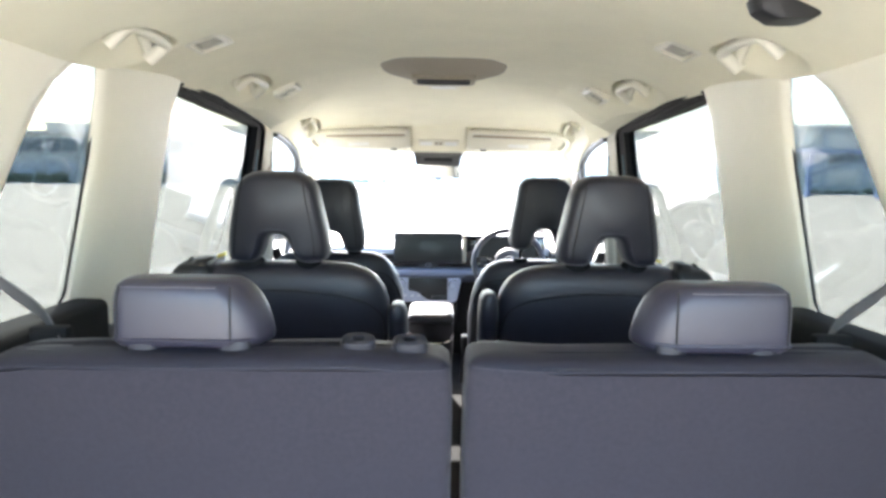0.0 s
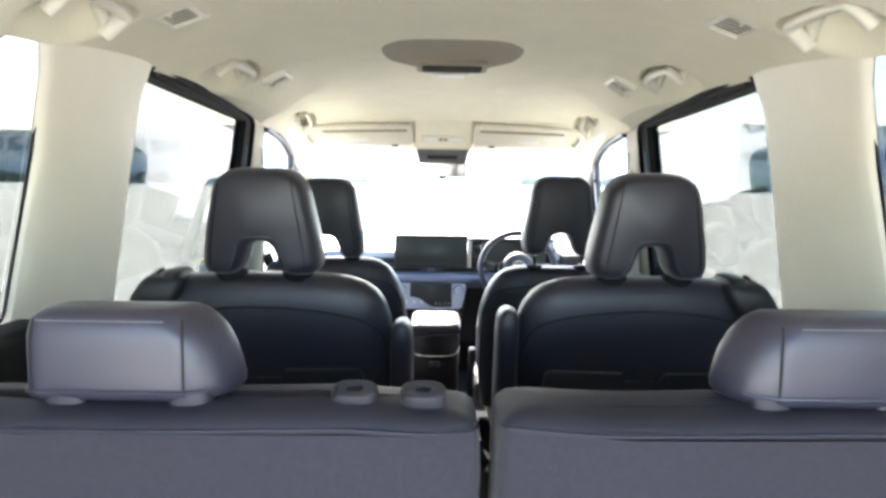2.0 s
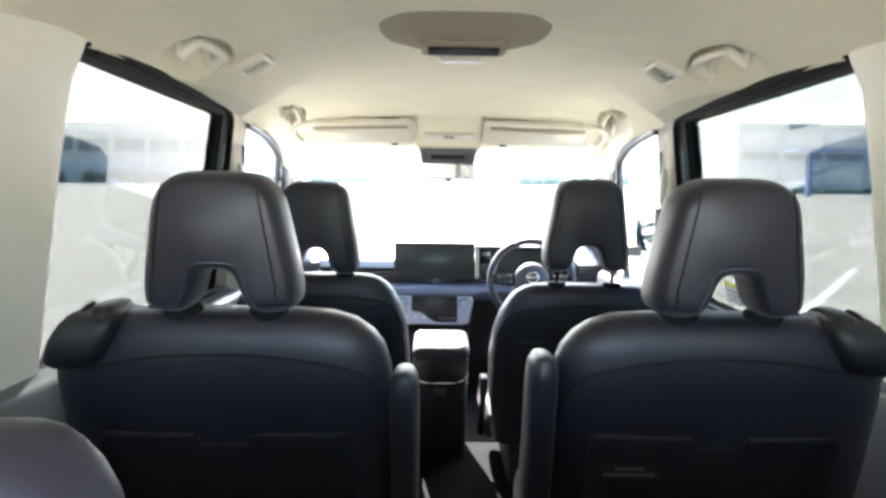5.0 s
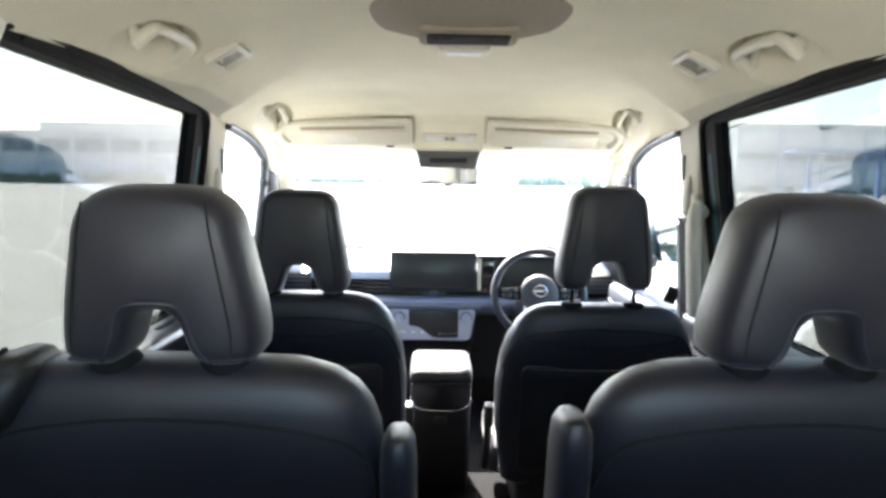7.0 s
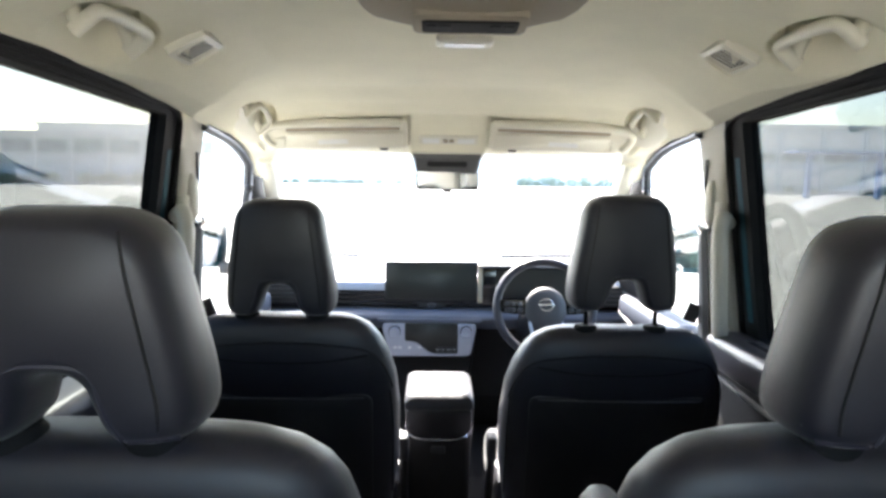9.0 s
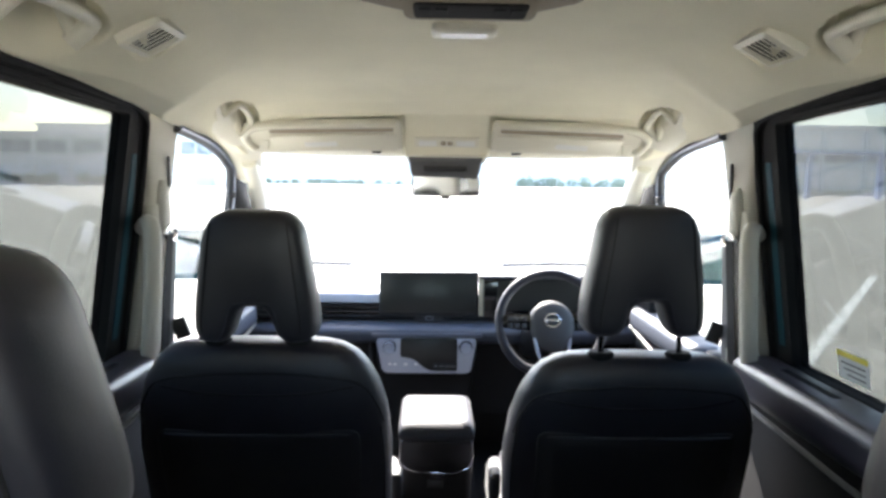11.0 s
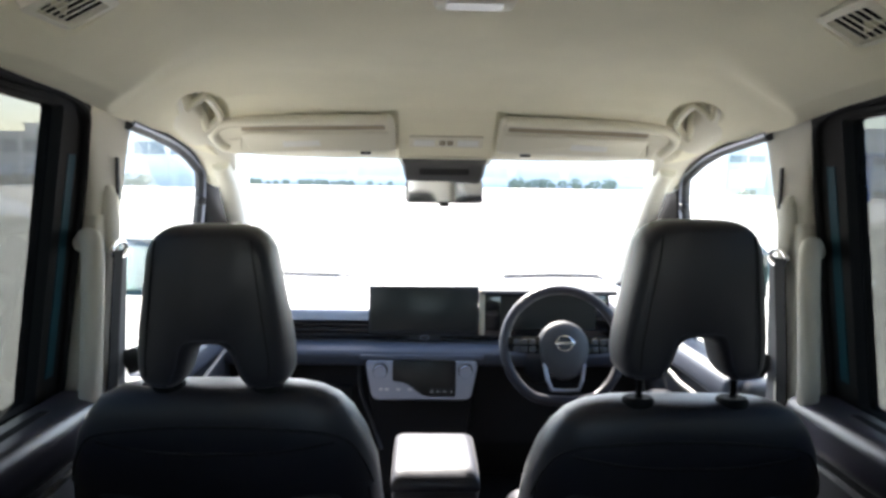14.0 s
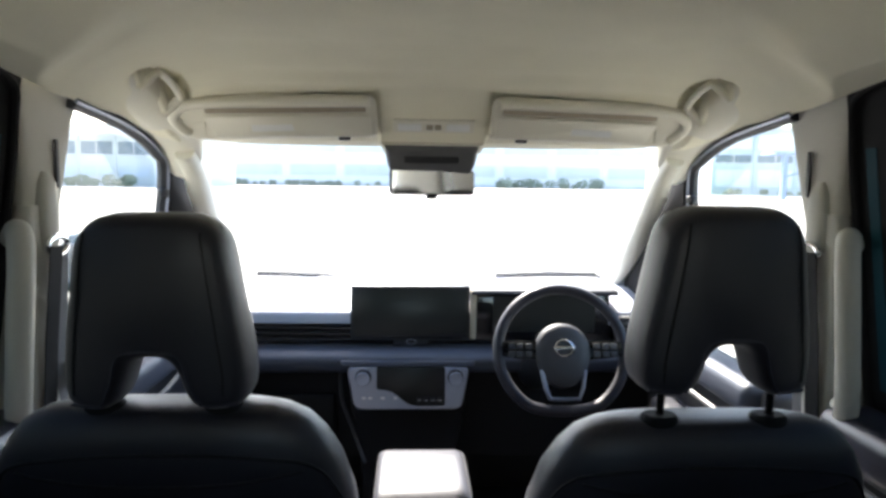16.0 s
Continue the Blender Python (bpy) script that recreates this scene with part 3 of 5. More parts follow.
def front_seat(cx, raised, inner, drop):
    s = thing("bucket_chair", "black leatherette driver's seat with raised headrest on bare posts" if raised else "black leatherette passenger seat with a lowered notched headrest", "car seat", "front seats")
    lean = lambda z: 2.55 + (1.20 - z) * 0.22
    back, rear = seat_back(s, [(z - drop * smooth01((z - 0.7) / 0.4), cx, lean(z), hx, hy) for z, hx, hy in
                  ((0.62, 0.25, 0.07), (0.8, 0.275, 0.085), (0.95, 0.278, 0.087), (1.05, 0.268, 0.084), (1.11, 0.25, 0.078), (1.15, 0.228, 0.070), (1.175, 0.206, 0.06), (1.19, 0.18, 0.048), (1.198, 0.155, 0.034), (1.201, 0.12, 0.016))], M_LEATHER)
    dz = 0.018 if raised else 0.0
    headrest(s, cx, 2.515, 1.19 + dz, 0.19, 0.262, 0.275, 0.060, 0.077, 0.10, M_LEATHER, 0.05, inner)
    for k in (-1, 1):
        part("post", cyl((cx + k * 0.083, 2.53, 1.12), (cx + k * 0.083, 2.525, 1.24), 0.006), M_GLOSS, s)
        part("post_sleeve", loft([sup(cx + k * 0.083, 2.53, r, r * 0.75, z - drop, 24, 2.2) for z, r in ((1.18, 0.028), (1.203, 0.028), (1.208, 0.024), (1.208, 0.012))]), M_RUBBER, s)
    seat_line(back, cx, rear, [(u, z - drop) for u, z in ((-0.262, 1.02), (-0.245, 1.07), (-0.205, 1.117), (-0.1, 1.136), (0, 1.14), (0.1, 1.136), (0.205, 1.117), (0.245, 1.07), (0.262, 1.02))], r=0.0028)
    seat_line(back, cx, rear, [(u, z - drop) for u, z in ((-0.20, 1.108), (-0.1, 1.095), (0, 1.092), (0.1, 1.095), (0.20, 1.108))], r=0.0022)
    seat_line(back, cx, rear, [(-0.255, 1.0), (-0.262, 0.9), (-0.258, 0.7)], r=0.0022)
    seat_line(back, cx, rear, [(0.255, 1.0), (0.262, 0.9), (0.258, 0.7)], r=0.0022)
    pk = back_panel(s, cx, rear, rounded([(-0.21, 0.66), (0.21, 0.66), (0.215, 1.0), (-0.215, 1.0)], 0.03), M_SEATBACK, "map_pocket", 0.008)
    seat_line(pk, cx, rear, [(-0.195, 0.99), (0, 0.992), (0.195, 0.99)], M_LEATHER, 0.004, 0.010, "pocket_hem")
    part("seat_cushion", box(cx - 0.238, cx + 0.238, 2.62, 3.12, 0.60, 0.74, 0.05, 4), M_LEATHER, s)
    part("seat_base", box(cx - 0.20, cx + 0.20, 2.66, 3.05, 0.455, 0.62, 0.02, 2), M_BLACK, s)
    part("hip_bolster", loft([sup(cx + inner * 0.244, 2.93, 0.035 * f, 0.19 * f, z, 24, 3) for z, f in ((0.58, 0.8), (0.63, 1.0), (0.675, 1.0), (0.70, 0.8))]), M_LEATHER, s)
    return s


front_seat(-0.412, False, 1, 0.012)
front_seat(0.394, True, -1, 0.036)


def middle_seat(cx, s):
    """s: which side its door is on."""
    st = thing("captain_seat", "black leatherette second-row seat with upright inner armrest and notched headrest", "car seat", "second-row seats")
    lean = lambda z: 1.63 + (1.20 - z) * 0.24
    back, rear = seat_back(st, [(z, cx + s * 0.013 * smooth01((1.235 - z) / 0.06), lean(z), hx + 0.013 * smooth01((1.235 - z) / 0.06), hy) for z, hx, hy in
                   ((0.6, 0.25, 0.07), (0.8, 0.262, 0.085), (1.0, 0.265, 0.087), (1.12, 0.264, 0.084), (1.17, 0.260, 0.079), (1.205, 0.249, 0.072), (1.23, 0.232, 0.063), (1.248, 0.208, 0.053), (1.26, 0.175, 0.04), (1.266, 0.13, 0.022))], M_LEATHER)
    headrest(st, cx, 1.58, 1.267, 0.174, 0.246, 0.218, 0.050, 0.069, 0.105, M_LEATHER, 0.08, -s)
    for k in (-1, 1):
        part("post", cyl((cx + k * 0.068, 1.60, 1.22), (cx + k * 0.068, 1.59, 1.30), 0.0065), M_CHROME, st)
        part("post_sleeve", loft([sup(cx + k * 0.068, 1.595, r, r * 0.8, z, 24, 2.2) for z, r in ((1.25, 0.031), (1.270, 0.031), (1.276, 0.026))]), M_RUBBER, st)
    seat_line(back, cx, rear, [(-0.253, 1.10), (-0.235, 1.15), (-0.19, 1.178), (-0.1, 1.196), (0, 1.202), (0.1, 1.196), (0.19, 1.178), (0.235, 1.15), (0.253, 1.10), (0.256, 0.9)], r=0.0028)
    # hard pocket shell on the rear with a grip cut-out in its top edge
    pk = back_panel(st, cx, rear, rounded([(-0.205, 0.70), (0.205, 0.70), (0.205, 1.070), (0.045, 1.070), (0.038, 1.051), (-0.038, 1.051), (-0.045, 1.070), (-0.205, 1.070)], [0.02, 0.02, 0.025, 0.006, 0.006, 0.006, 0.006, 0.025]), M_SEATBACK, "rear_pocket", 0.009)
    seat_line(pk, cx, rear, [(-0.19, 1.066), (-0.12, 1.068), (-0.048, 1.068)], M_LEATHER, 0.004, 0.010, "pocket_lip")
    seat_line(pk, cx, rear, [(0.048, 1.068), (0.12, 1.068), (0.19, 1.066)], M_LEATHER, 0.004, 0.010, "pocket_lip")
    if s > 0:
        lab = part("care_label", box(cx - 0.19, cx - 0.09, rear(-0.14, 1.01) - 0.012, rear(-0.14, 1.01) - 0.0095, 0.996, 1.022, 0.001, 1), M_BLACK, pk, "small grey printed label")
        for i, (a, b) in enumerate(((-0.183, -0.10), (-0.165, -0.115))):
            z = 1.004 + 0.010 * i
            part("print_bar", box(cx + a, cx + b, rear(-0.14, 1.01) - 0.0128, rear(-0.14, 1.01) - 0.0118, z - 0.0025, z + 0.0025), M_WEB, lab)
    part("seat_cushion", box(cx - 0.25, cx + 0.25, 1.72, 2.22, 0.60, 0.76, 0.05, 4), M_LEATHER, st)
    part("seat_base", box(cx - 0.2, cx + 0.2, 1.75, 2.15, 0.455, 0.62, 0.02), M_BLACK, st)
    # belt housing on the outer shoulder
    rings = []
    for z, a, b, hy in ((1.176, 0.205, 0.272, 0.050), (1.184, 0.190, 0.276, 0.062), (1.196, 0.180, 0.275, 0.070), (1.225, 0.164, 0.262, 0.072), (1.248, 0.156, 0.247, 0.066), (1.260, 0.158, 0.236, 0.056), (1.266, 0.168, 0.226, 0.040)):
        rings.append(sup(cx + s * (a + b) / 2, 1.61 + (1.2 - z) * 0.1, (b - a) / 2, hy, z, 28, 5))
    bh = part("belt_housing", loft(rings), M_BLACK, st, smooth=50)
    part("belt_guide", loft([sup(cx + s * 0.182, 1.600, 0.022 * f, 0.052 * f, z, 24, 3) for z, f in ((1.24, 1.1), (1.262, 1), (1.271, 0.86), (1.276, 0.6))]), M_BLACK, bh)
    part("belt_slot", tube(bez([(cx + s * 0.206, 1.545, 1.232), (cx + s * 0.210, 1.552, 1.252), (cx + s * 0.216, 1.580, 1.268), (cx + s * 0.222, 1.62, 1.270)], 5), 0.004, 6), M_RUBBER, bh)
    # inner armrest folded up beside the back
    xa = cx - s * 0.283
    top, fwd = (1.20, 0.0) if s > 0 else (1.165, 0.02)
    rings = []
    for z, f in ((0.78, 0.8), (0.84, 1.0), (top - 0.05, 1.0), (top - 0.018, 0.9), (top - 0.004, 0.62), (top, 0.3)):
        rings.append(sup(xa, 1.60 + fwd + (1.20 - z) * 0.2, 0.025 * f, 0.05 * (0.4 + 0.6 * f), z, 24, 3))
    part("armrest", loft(rings), M_LEATHER, st)
    return st


middle_seat(-0.390, -1)
middle_seat(0.400, 1)


def rear_bench(x0, x1, s):
    b = thing("third_row_seat", "wide third-row seat with fabric back and two bare post sockets" if s < 0 else "third-row seat with charcoal fabric back and low leatherette headrest", "car seat", "third-row seats")
    cx, hx = (x0 + x1) / 2, (x1 - x0) / 2
    def ring(z, dx, ya, yb, e=10):
        r = sup(cx, (ya + yb) / 2, hx - dx, (yb - ya) / 2, z, 84, e)
        for p in r:     # the outer end falls away
            k = max(0.0, (s * (p.x - cx) / hx - 0.72) / 0.28)
            p.z -= 0.05 * k * k * max(0, (z - 1.0) / 0.24)
            p.z += 0.003 * math.sin(p.x * 23 + s) * max(0, (z - 1.1) / 0.14)
        return r
    part("backrest", loft([ring(*a) for a in ((0.55, 0.0, 1.01, 1.14), (0.75, 0, 0.955, 1.09), (0.9, 0, 0.92, 1.05), (1.0, 0, 0.896, 1.03), (1.1, 0, 0.872, 1.0), (1.17, 0.0, 0.859, 0.985), (1.207, 0.002, 0.856, 0.98), (1.220, 0.004, 0.857, 0.977))]), M_FABRIC, b, "charcoal fabric back", smooth=60)
    part("top_roll", loft([ring(*a) for a in ((1.216, 0.003, 0.856, 0.978), (1.222, 0.005, 0.857, 0.976), (1.228, 0.012, 0.864, 0.972), (1.232, 0.022, 0.874, 0.962), (1.234, 0.038, 0.886, 0.945), (1.2355, 0.06, 0.896, 0.925))]), M_ROLL, b, "charcoal vinyl top edge", smooth=60)
    line = [Vector((p.x, p.y - 0.001, p.z)) for p in ring(1.220, 0.004, 0.855, 0.977) if p.y < 0.885]
    line.sort(key=lambda p: p.x)
    part("piping", tube(line, 0.0022, 8), M_ROLL, b)
    # low saddle headrest: flat outer end, broad gusset that sweeps forward on the inner end
    hc = -0.358 if s < 0 else 0.384
    def saddle(z, f, fi, g):
        u_out, u_in, yb, yf = 0.098 * f, 0.112 * fi, 0.93 - 0.046 * g, 0.93 + 0.032 * g
        pts = rounded([(u_out, yb + 0.012), (u_out * 0.90, yb), (-0.070 * min(1, fi * 1.1), yb - 0.002), (-u_in * 0.90, yb + 0.020), (-u_in, yf - 0.012), (-u_in * 0.92, yf), (u_out * 0.95, yf), (u_out, yf - 0.012)], 0.014, 4)
        return [Vector((hc + s * q.x, q.y, z)) for q in pts]
    heights = ((1.236, 0.92, 0.97, 0.84), (1.241, 0.98, 1.02, 0.95), (1.25, 1.0, 1.025, 1.0), (1.268, 1.0, 0.99, 1.0), (1.285, 1.0, 0.94, 1.0), (1.302, 0.995, 0.86, 0.99), (1.314, 0.975, 0.77, 0.95), (1.323, 0.94, 0.68, 0.86), (1.328, 0.87, 0.60, 0.70), (1.330, 0.72, 0.48, 0.4))
    hr = part("headrest", loft([saddle(*h) for h in heights]), M_LEATHER_GREY, b, "grey sheened leatherette headrest", smooth=55)
    top = saddle(1.319, 0.958, 0.72, 0.905)
    path = [p + Vector((0, -0.001, 0.0008)) for p in top[2:13]]
    stitch = bmesh.new()
    dense = []
    for p, q in zip(path, path[1:]):
        k = max(1, round((q - p).length / 0.0042))
        dense += [p.lerp(q, i / k) for i in range(k)]
    for p, q in zip(dense, dense[1:]):
        tube([p, p.lerp(q, 0.66)], 0.0008, 5, bm=stitch)
    part("stitching", stitch, M_STITCH, hr, "pale stitched seam")
    yb = 0.93 - 0.046
    part("seam", tube([(hc - s * 0.067, yb + 0.002, 1.322), (hc - s * 0.0675, yb - 0.0012, 1.310), (hc - s * 0.0675, yb - 0.0025, 1.28), (hc - s * 0.067, yb - 0.001, 1.243)], 0.0014, 6), M_SEAM, hr)
    part("seam", tube([(hc + s * 0.084, yb + 0.005, 1.322), (hc + s * 0.086, yb + 0.0005, 1.30), (hc + s * 0.0865, yb, 1.27), (hc + s * 0.086, yb + 0.001, 1.243)], 0.0012, 6), M_SEAM, hr)
    part("lower_piping", tube([p + Vector((0, -0.001, 0)) for p in saddle(1.2475, 1.0, 1.025, 0.99) if p.y < 0.905], 0.0024, 6), M_LEATHER_GREY, hr)
    def sleeve(x, hole):
        prof = ((1.225, 0.029), (1.241, 0.029), (1.2455, 0.0268), (1.2468, 0.0235)) + (((1.2468, 0.0115), (1.236, 0.0105)) if hole else ((1.247, 0.012),))
        k = 0.84 if hole else 0.78
        lean = pose(x, 0.903, 1.2385, 17 if hole else 0, 0, 0) @ pose(-x, -0.903, -1.236)
        def leaning(bm):
            bm.transform(lean)
            return bm
        sl = part("post_sleeve", leaning(loft([sup(x, 0.905 if hole else 0.902, r * k, r * 0.72 * k, z, 28, 2.6) for z, r in prof])), M_SLEEVE, b, "grey plastic post sleeve")
        if hole:
            # black plug paints the dark inside the open post hole
            part("socket_dark", leaning(cyl((x, 0.905, 1.2385), (x, 0.905, 1.2440), 0.0070, n=16)), M_RUBBER, sl)
            part("release_slot", leaning(box(x - 0.019, x - 0.0175, 0.888, 0.905, 1.2452, 1.2474)), M_RUBBER, sl)
    for k in (-0.068, 0.058):
        sleeve(hc + s * k, False)
    if s < 0:
        for x in (-0.120, -0.048):
            sleeve(x, True)
    part("belt_anchor", loft([sup(s * 0.545, 0.90, 0.035 * f, 0.022 * f, z, 24, 3) for z, f in ((1.212, 1), (1.226, 1), (1.232, 0.8))]), M_SLEEVE, b)
    part("seat_cushion", box(x0 + 0.02, x1 - 0.02, 1.05, 1.5, 0.58, 0.74, 0.05, 4), M_FABRIC, b)
    part("seat_base", box(x0 + 0.06, x1 - 0.06, 1.08, 1.45, 0.455, 0.60, 0.02), M_BLACK, b)
    return b


rear_bench(-0.665, 0.012, -1)
rear_bench(0.028, 0.665, 1)

for s in (-1, 1):
    t = thing("seat_belt", "dark grey third-row seat belt drawn from the pillar to the bench", "seat belt", "seat belts")
    part("webbing", strap(bez([(s * 0.80, 1.14, 1.312), (s * 0.735, 1.10, 1.285), (s * 0.652, 1.07, 1.240), (s * 0.585, 1.00, 1.205)], 6), 0.016, 0.0012, (0, -0.4, 1)), M_WEB, t)
    part("buckle", box(-0.03, 0.03, -0.012, 0.012, -0.02, 0.02, 0.006, 2, m=pose(s * 0.610, 1.015, 1.216, 0, 0, 0)), M_RUBBER, t)


# ---- dashboard ----
dash = thing("dashboard", "slate and black layered dashboard with open shelves", "dashboard")


def extrude_x(profile, x0, x1, n=1):
    pts = [Vector((y, z)) for y, z in profile]
    return loft([[Vector((x0 + (x1 - x0) * i / n, p.x, p.y)) for p in pts] for i in range(n + 1)])


part("upper_pad", extrude_x(rounded([(3.725, 1.045), (3.735, 1.083), (3.95, 1.138), (4.22, 1.128), (4.22, 1.03)], [0.008, 0.02, 0.1, 0.0, 0.0]), -0.76, 0.76), M_DASH, dash, "slate padded dashboard top")
part("vent_strip", extrude_x([(3.765, 0.965), (3.765, 1.046), (4.1, 1.046), (4.1, 0.965)], -0.755, 0.755), M_GLOSS, dash, "piano black strip with slim vents")
for k in range(3):
    z = 1.030 - k * 0.019
    part("vent_slat", extrude_x(rounded([(3.742, z - 0.003), (3.742, z + 0.002), (3.77, z + 0.004), (3.77, z - 0.003)], 0.001), -0.745, 0.14), M_BLACK, dash)
part("lower_pad", extrude_x(rounded([(3.665, 0.898), (3.645, 0.95), (3.68, 0.970), (4.1, 0.970), (4.1, 0.88)], [0.02, 0.02, 0.02, 0, 0]), -0.757, 0.757), M_PAD, dash, "slate padded shelf edge")
part("lower_panel", extrude_x(rounded([(3.78, 0.46), (3.72, 0.6), (3.72, 0.902), (4.1, 0.902), (4.1, 0.46)], 0.01), -0.756, 0.756), M_DEEP, dash)
part("glovebox", box(-0.72, -0.30, 3.70, 3.74, 0.60, 0.82, 0.015, 3), M_DEEP, dash)
part("centre_tower", loft([[Vector((x, y, z)) for x, y in ((-0.28 * f - 0.065 * (1 - f), 3.80), (-0.25 * f - 0.065 * (1 - f), y0), (0.12 * f - 0.065 * (1 - f), y0), (0.15 * f - 0.065 * (1 - f), 3.80))] for z, y0, f in ((0.46, 3.62, 0.75), (0.62, 3.64, 0.78), (0.76, 3.68, 0.95), (0.955, 3.672, 1.05))]), M_DEEP, dash)
part("stack_strip", tube(bez([(-0.285, 3.69, 0.90), (-0.28, 3.70, 0.80), (-0.24, 3.68, 0.70), (-0.20, 3.62, 0.62)], 6), 0.006, 8), M_DARKTRIM, dash)
hd = part("display_hood", extrude_x(rounded([(3.70, 1.150), (3.71, 1.162), (3.80, 1.165), (3.98, 1.14), (3.98, 1.12), (3.71, 1.146)], 0.006), 0.14, 0.62, 10), M_BLACK, dash)
cl = part("instrument_display", box(0.145, 0.60, 3.725, 3.76, 1.015, 1.147, 0.006, 2), M_GLOSS, dash, "black instrument display")
part("display", box(0.21, 0.55, 3.7205, 3.7245, 1.022, 1.142, 0.002, 1), M_SCREEN, cl)
part("screen_bezel", box(0.137, 0.155, 3.706, 3.75, 1.00, 1.160, 0.005, 3), M_GREIGE_SHADE, dash, "bronze-grey upright strip")
for x0, x1 in ((0.625, 0.745), (-0.745, -0.61)):
    v = part("side_vent", box(x0, x1, 3.70, 3.76, 0.985, 1.075, 0.01, 3), M_BLACK, dash)
    for k in range(4):
        z = 1.000 + k * 0.018
        part("slat", box(x0 + 0.008, x1 - 0.008, 3.692, 3.705, z - 0.003, z + 0.003, 0.001, 1), M_DARKTRIM, v)
em = part("dash_badge", extrude_x(rounded([(3.738, 0.974), (3.738, 0.994), (3.76, 0.994), (3.76, 0.974)], 0.002), -0.115, 0.0), M_DARKTRIM, dash)
part("vent_tab", tube([(-0.057 + 0.016 * math.cos(a), 3.736, 0.984 + 0.008 * math.sin(a)) for a in [2 * math.pi * i / 20 for i in range(20)]], 0.002, 6, closed=True), M_SILVER, em)
part("wiper_cowl", extrude_x([(4.18, 1.08), (4.18, 1.125), (4.25, 1.125), (4.25, 1.08)], -0.74, 0.74), M_RUBBER, dash)

scr = thing("centre_screen", "wide black touchscreen standing on the dashboard", "touchscreen")
tilt = pose(-0.06, 3.735, 1.088, -6, 0, 0)
part("housing", box(-0.195, 0.195, -0.015, 0.02, -0.088, 0.084, 0.008, 3, m=tilt), M_BLACK, scr)
part("display", box(-0.186, 0.186, -0.019, -0.0155, -0.075, 0.077, 0.003, 2, m=tilt), M_SCREEN, scr)
part("foot", box(-0.14, 0.14, 3.735, 3.80, 0.99, 1.02, 0.005, 2, m=pose(-0.06, 0, 0)), M_BLACK, scr)

clim = thing("climate_panel", "satin silver climate panel with two knobs and black display", "control panel")
cp = lambda u, v, w: Vector((u, 3.655 + w + (v - 0.85) * 0.1, v))
poly = rounded([(-0.235, 0.79), (0.105, 0.79), (0.132, 0.925), (-0.262, 0.925)], 0.028)
face = part("face", slab(poly, cp, [(-0.02, 0.004), (-0.016, 0), (0.06, 0)]), M_SILVER, clim)
part("upper_shroud", slab(rounded([(-0.275, 0.925), (0.145, 0.925), (0.15, 0.945), (-0.28, 0.945)], 0.008), cp, [(-0.02, 0.003), (-0.016, 0), (0.06, 0)]), M_PAD, clim)
inset_poly = rounded([(-0.165, 0.855), (-0.115, 0.850), (-0.075, 0.815), (-0.05, 0.803), (0.052, 0.803), (0.052, 0.925), (-0.165, 0.925)], [0.01, 0.03, 0.03, 0.02, 0.01, 0.006, 0.006])
scn = part("display", slab(inset_poly, cp, [(-0.0225, 0.002), (-0.0215, 0), (-0.015, 0)]), M_SCREEN, clim, "black glass display")
for x in (-0.207, 0.085):
    k = part("knob", loft([[cp(x + r * math.cos(a), 0.893 + r * math.sin(a), w) for a in [2 * math.pi * i / 28 for i in range(28)]] for w, r in ((-0.018, 0.026), (-0.022, 0.026), (-0.040, 0.023), (-0.043, 0.020))]), M_BLACK, clim)
    part("knob_ring", loft([[cp(x + r * math.cos(a), 0.893 + r * math.sin(a), w) for a in [2 * math.pi * i / 28 for i in range(28)]] for w, r in ((-0.0425, 0.0220), (-0.0440, 0.0205), (-0.0432, 0.0190))]), M_SILVER, k)
for x in (-0.205, -0.185, -0.145, -0.105):
    part("button_mark", slab(rounded([(x - 0.006, 0.824), (x + 0.006, 0.824), (x + 0.006, 0.830), (x - 0.006, 0.830)], 0.001, 2), cp, [(-0.0212, 0), (-0.019, 0)]), M_LENS, face)
for i, x in enumerate((-0.03, -0.008, 0.014, 0.036)):
    part("button", slab(rounded([(x - 0.009, 0.812), (x + 0.009, 0.812), (x + 0.009, 0.832), (x - 0.009, 0.832)], 0.003, 3), cp, [(-0.0245, 0.001), (-0.022, 0)]), M_BLACK, scn)
    part("button_mark", slab(rounded([(x - 0.004, 0.820), (x + 0.004, 0.820), (x + 0.004, 0.8225), (x - 0.004, 0.8225)], 0.0005, 2), cp, [(-0.0252, 0), (-0.0242, 0)]), M_STICKER, scn)

wheel = thing("steering_wheel", "black leather steering wheel with silver lower spoke", "steering wheel", at=(0.362, 3.38, 1.045))
wheel.rotation_euler = (radians(-20), 0, 0)
pts = []
for i in range(72):
    a = 2 * math.pi * i / 72
    z = 0.176 * math.sin(a)
    pts.append((0.178 * math.cos(a), 0, z if z > -0.15 else -0.15 + (z + 0.15) * 0.45))
part("rim", tube(pts, 0.0155, 14, closed=True), M_LEATHER, wheel)
disc = lambda y, r, n=36: [Vector((r * math.cos(2 * math.pi * i / n), y, r * math.sin(2 * math.pi * i / n) * (1.0 if math.sin(2 * math.pi * i / n) > 0 else 1.3))) for i in range(n)]
hub = part("hub", loft([disc(y, r) for y, r in ((0.05, 0.060), (0.0, 0.078), (-0.016, 0.076), (-0.026, 0.066), (-0.031, 0.046), (-0.033, 0.017))]), M_DARKTRIM, wheel)
bd = [Vector((0.024 * math.cos(a), -0.0335, 0.006 + 0.022 * math.sin(a))) for a in [2 * math.pi * i / 30 for i in range(30)]]
badge = part("badge_ring", tube(bd, 0.0032, 8, closed=True), M_CHROME, hub, "plain chrome ring badge")
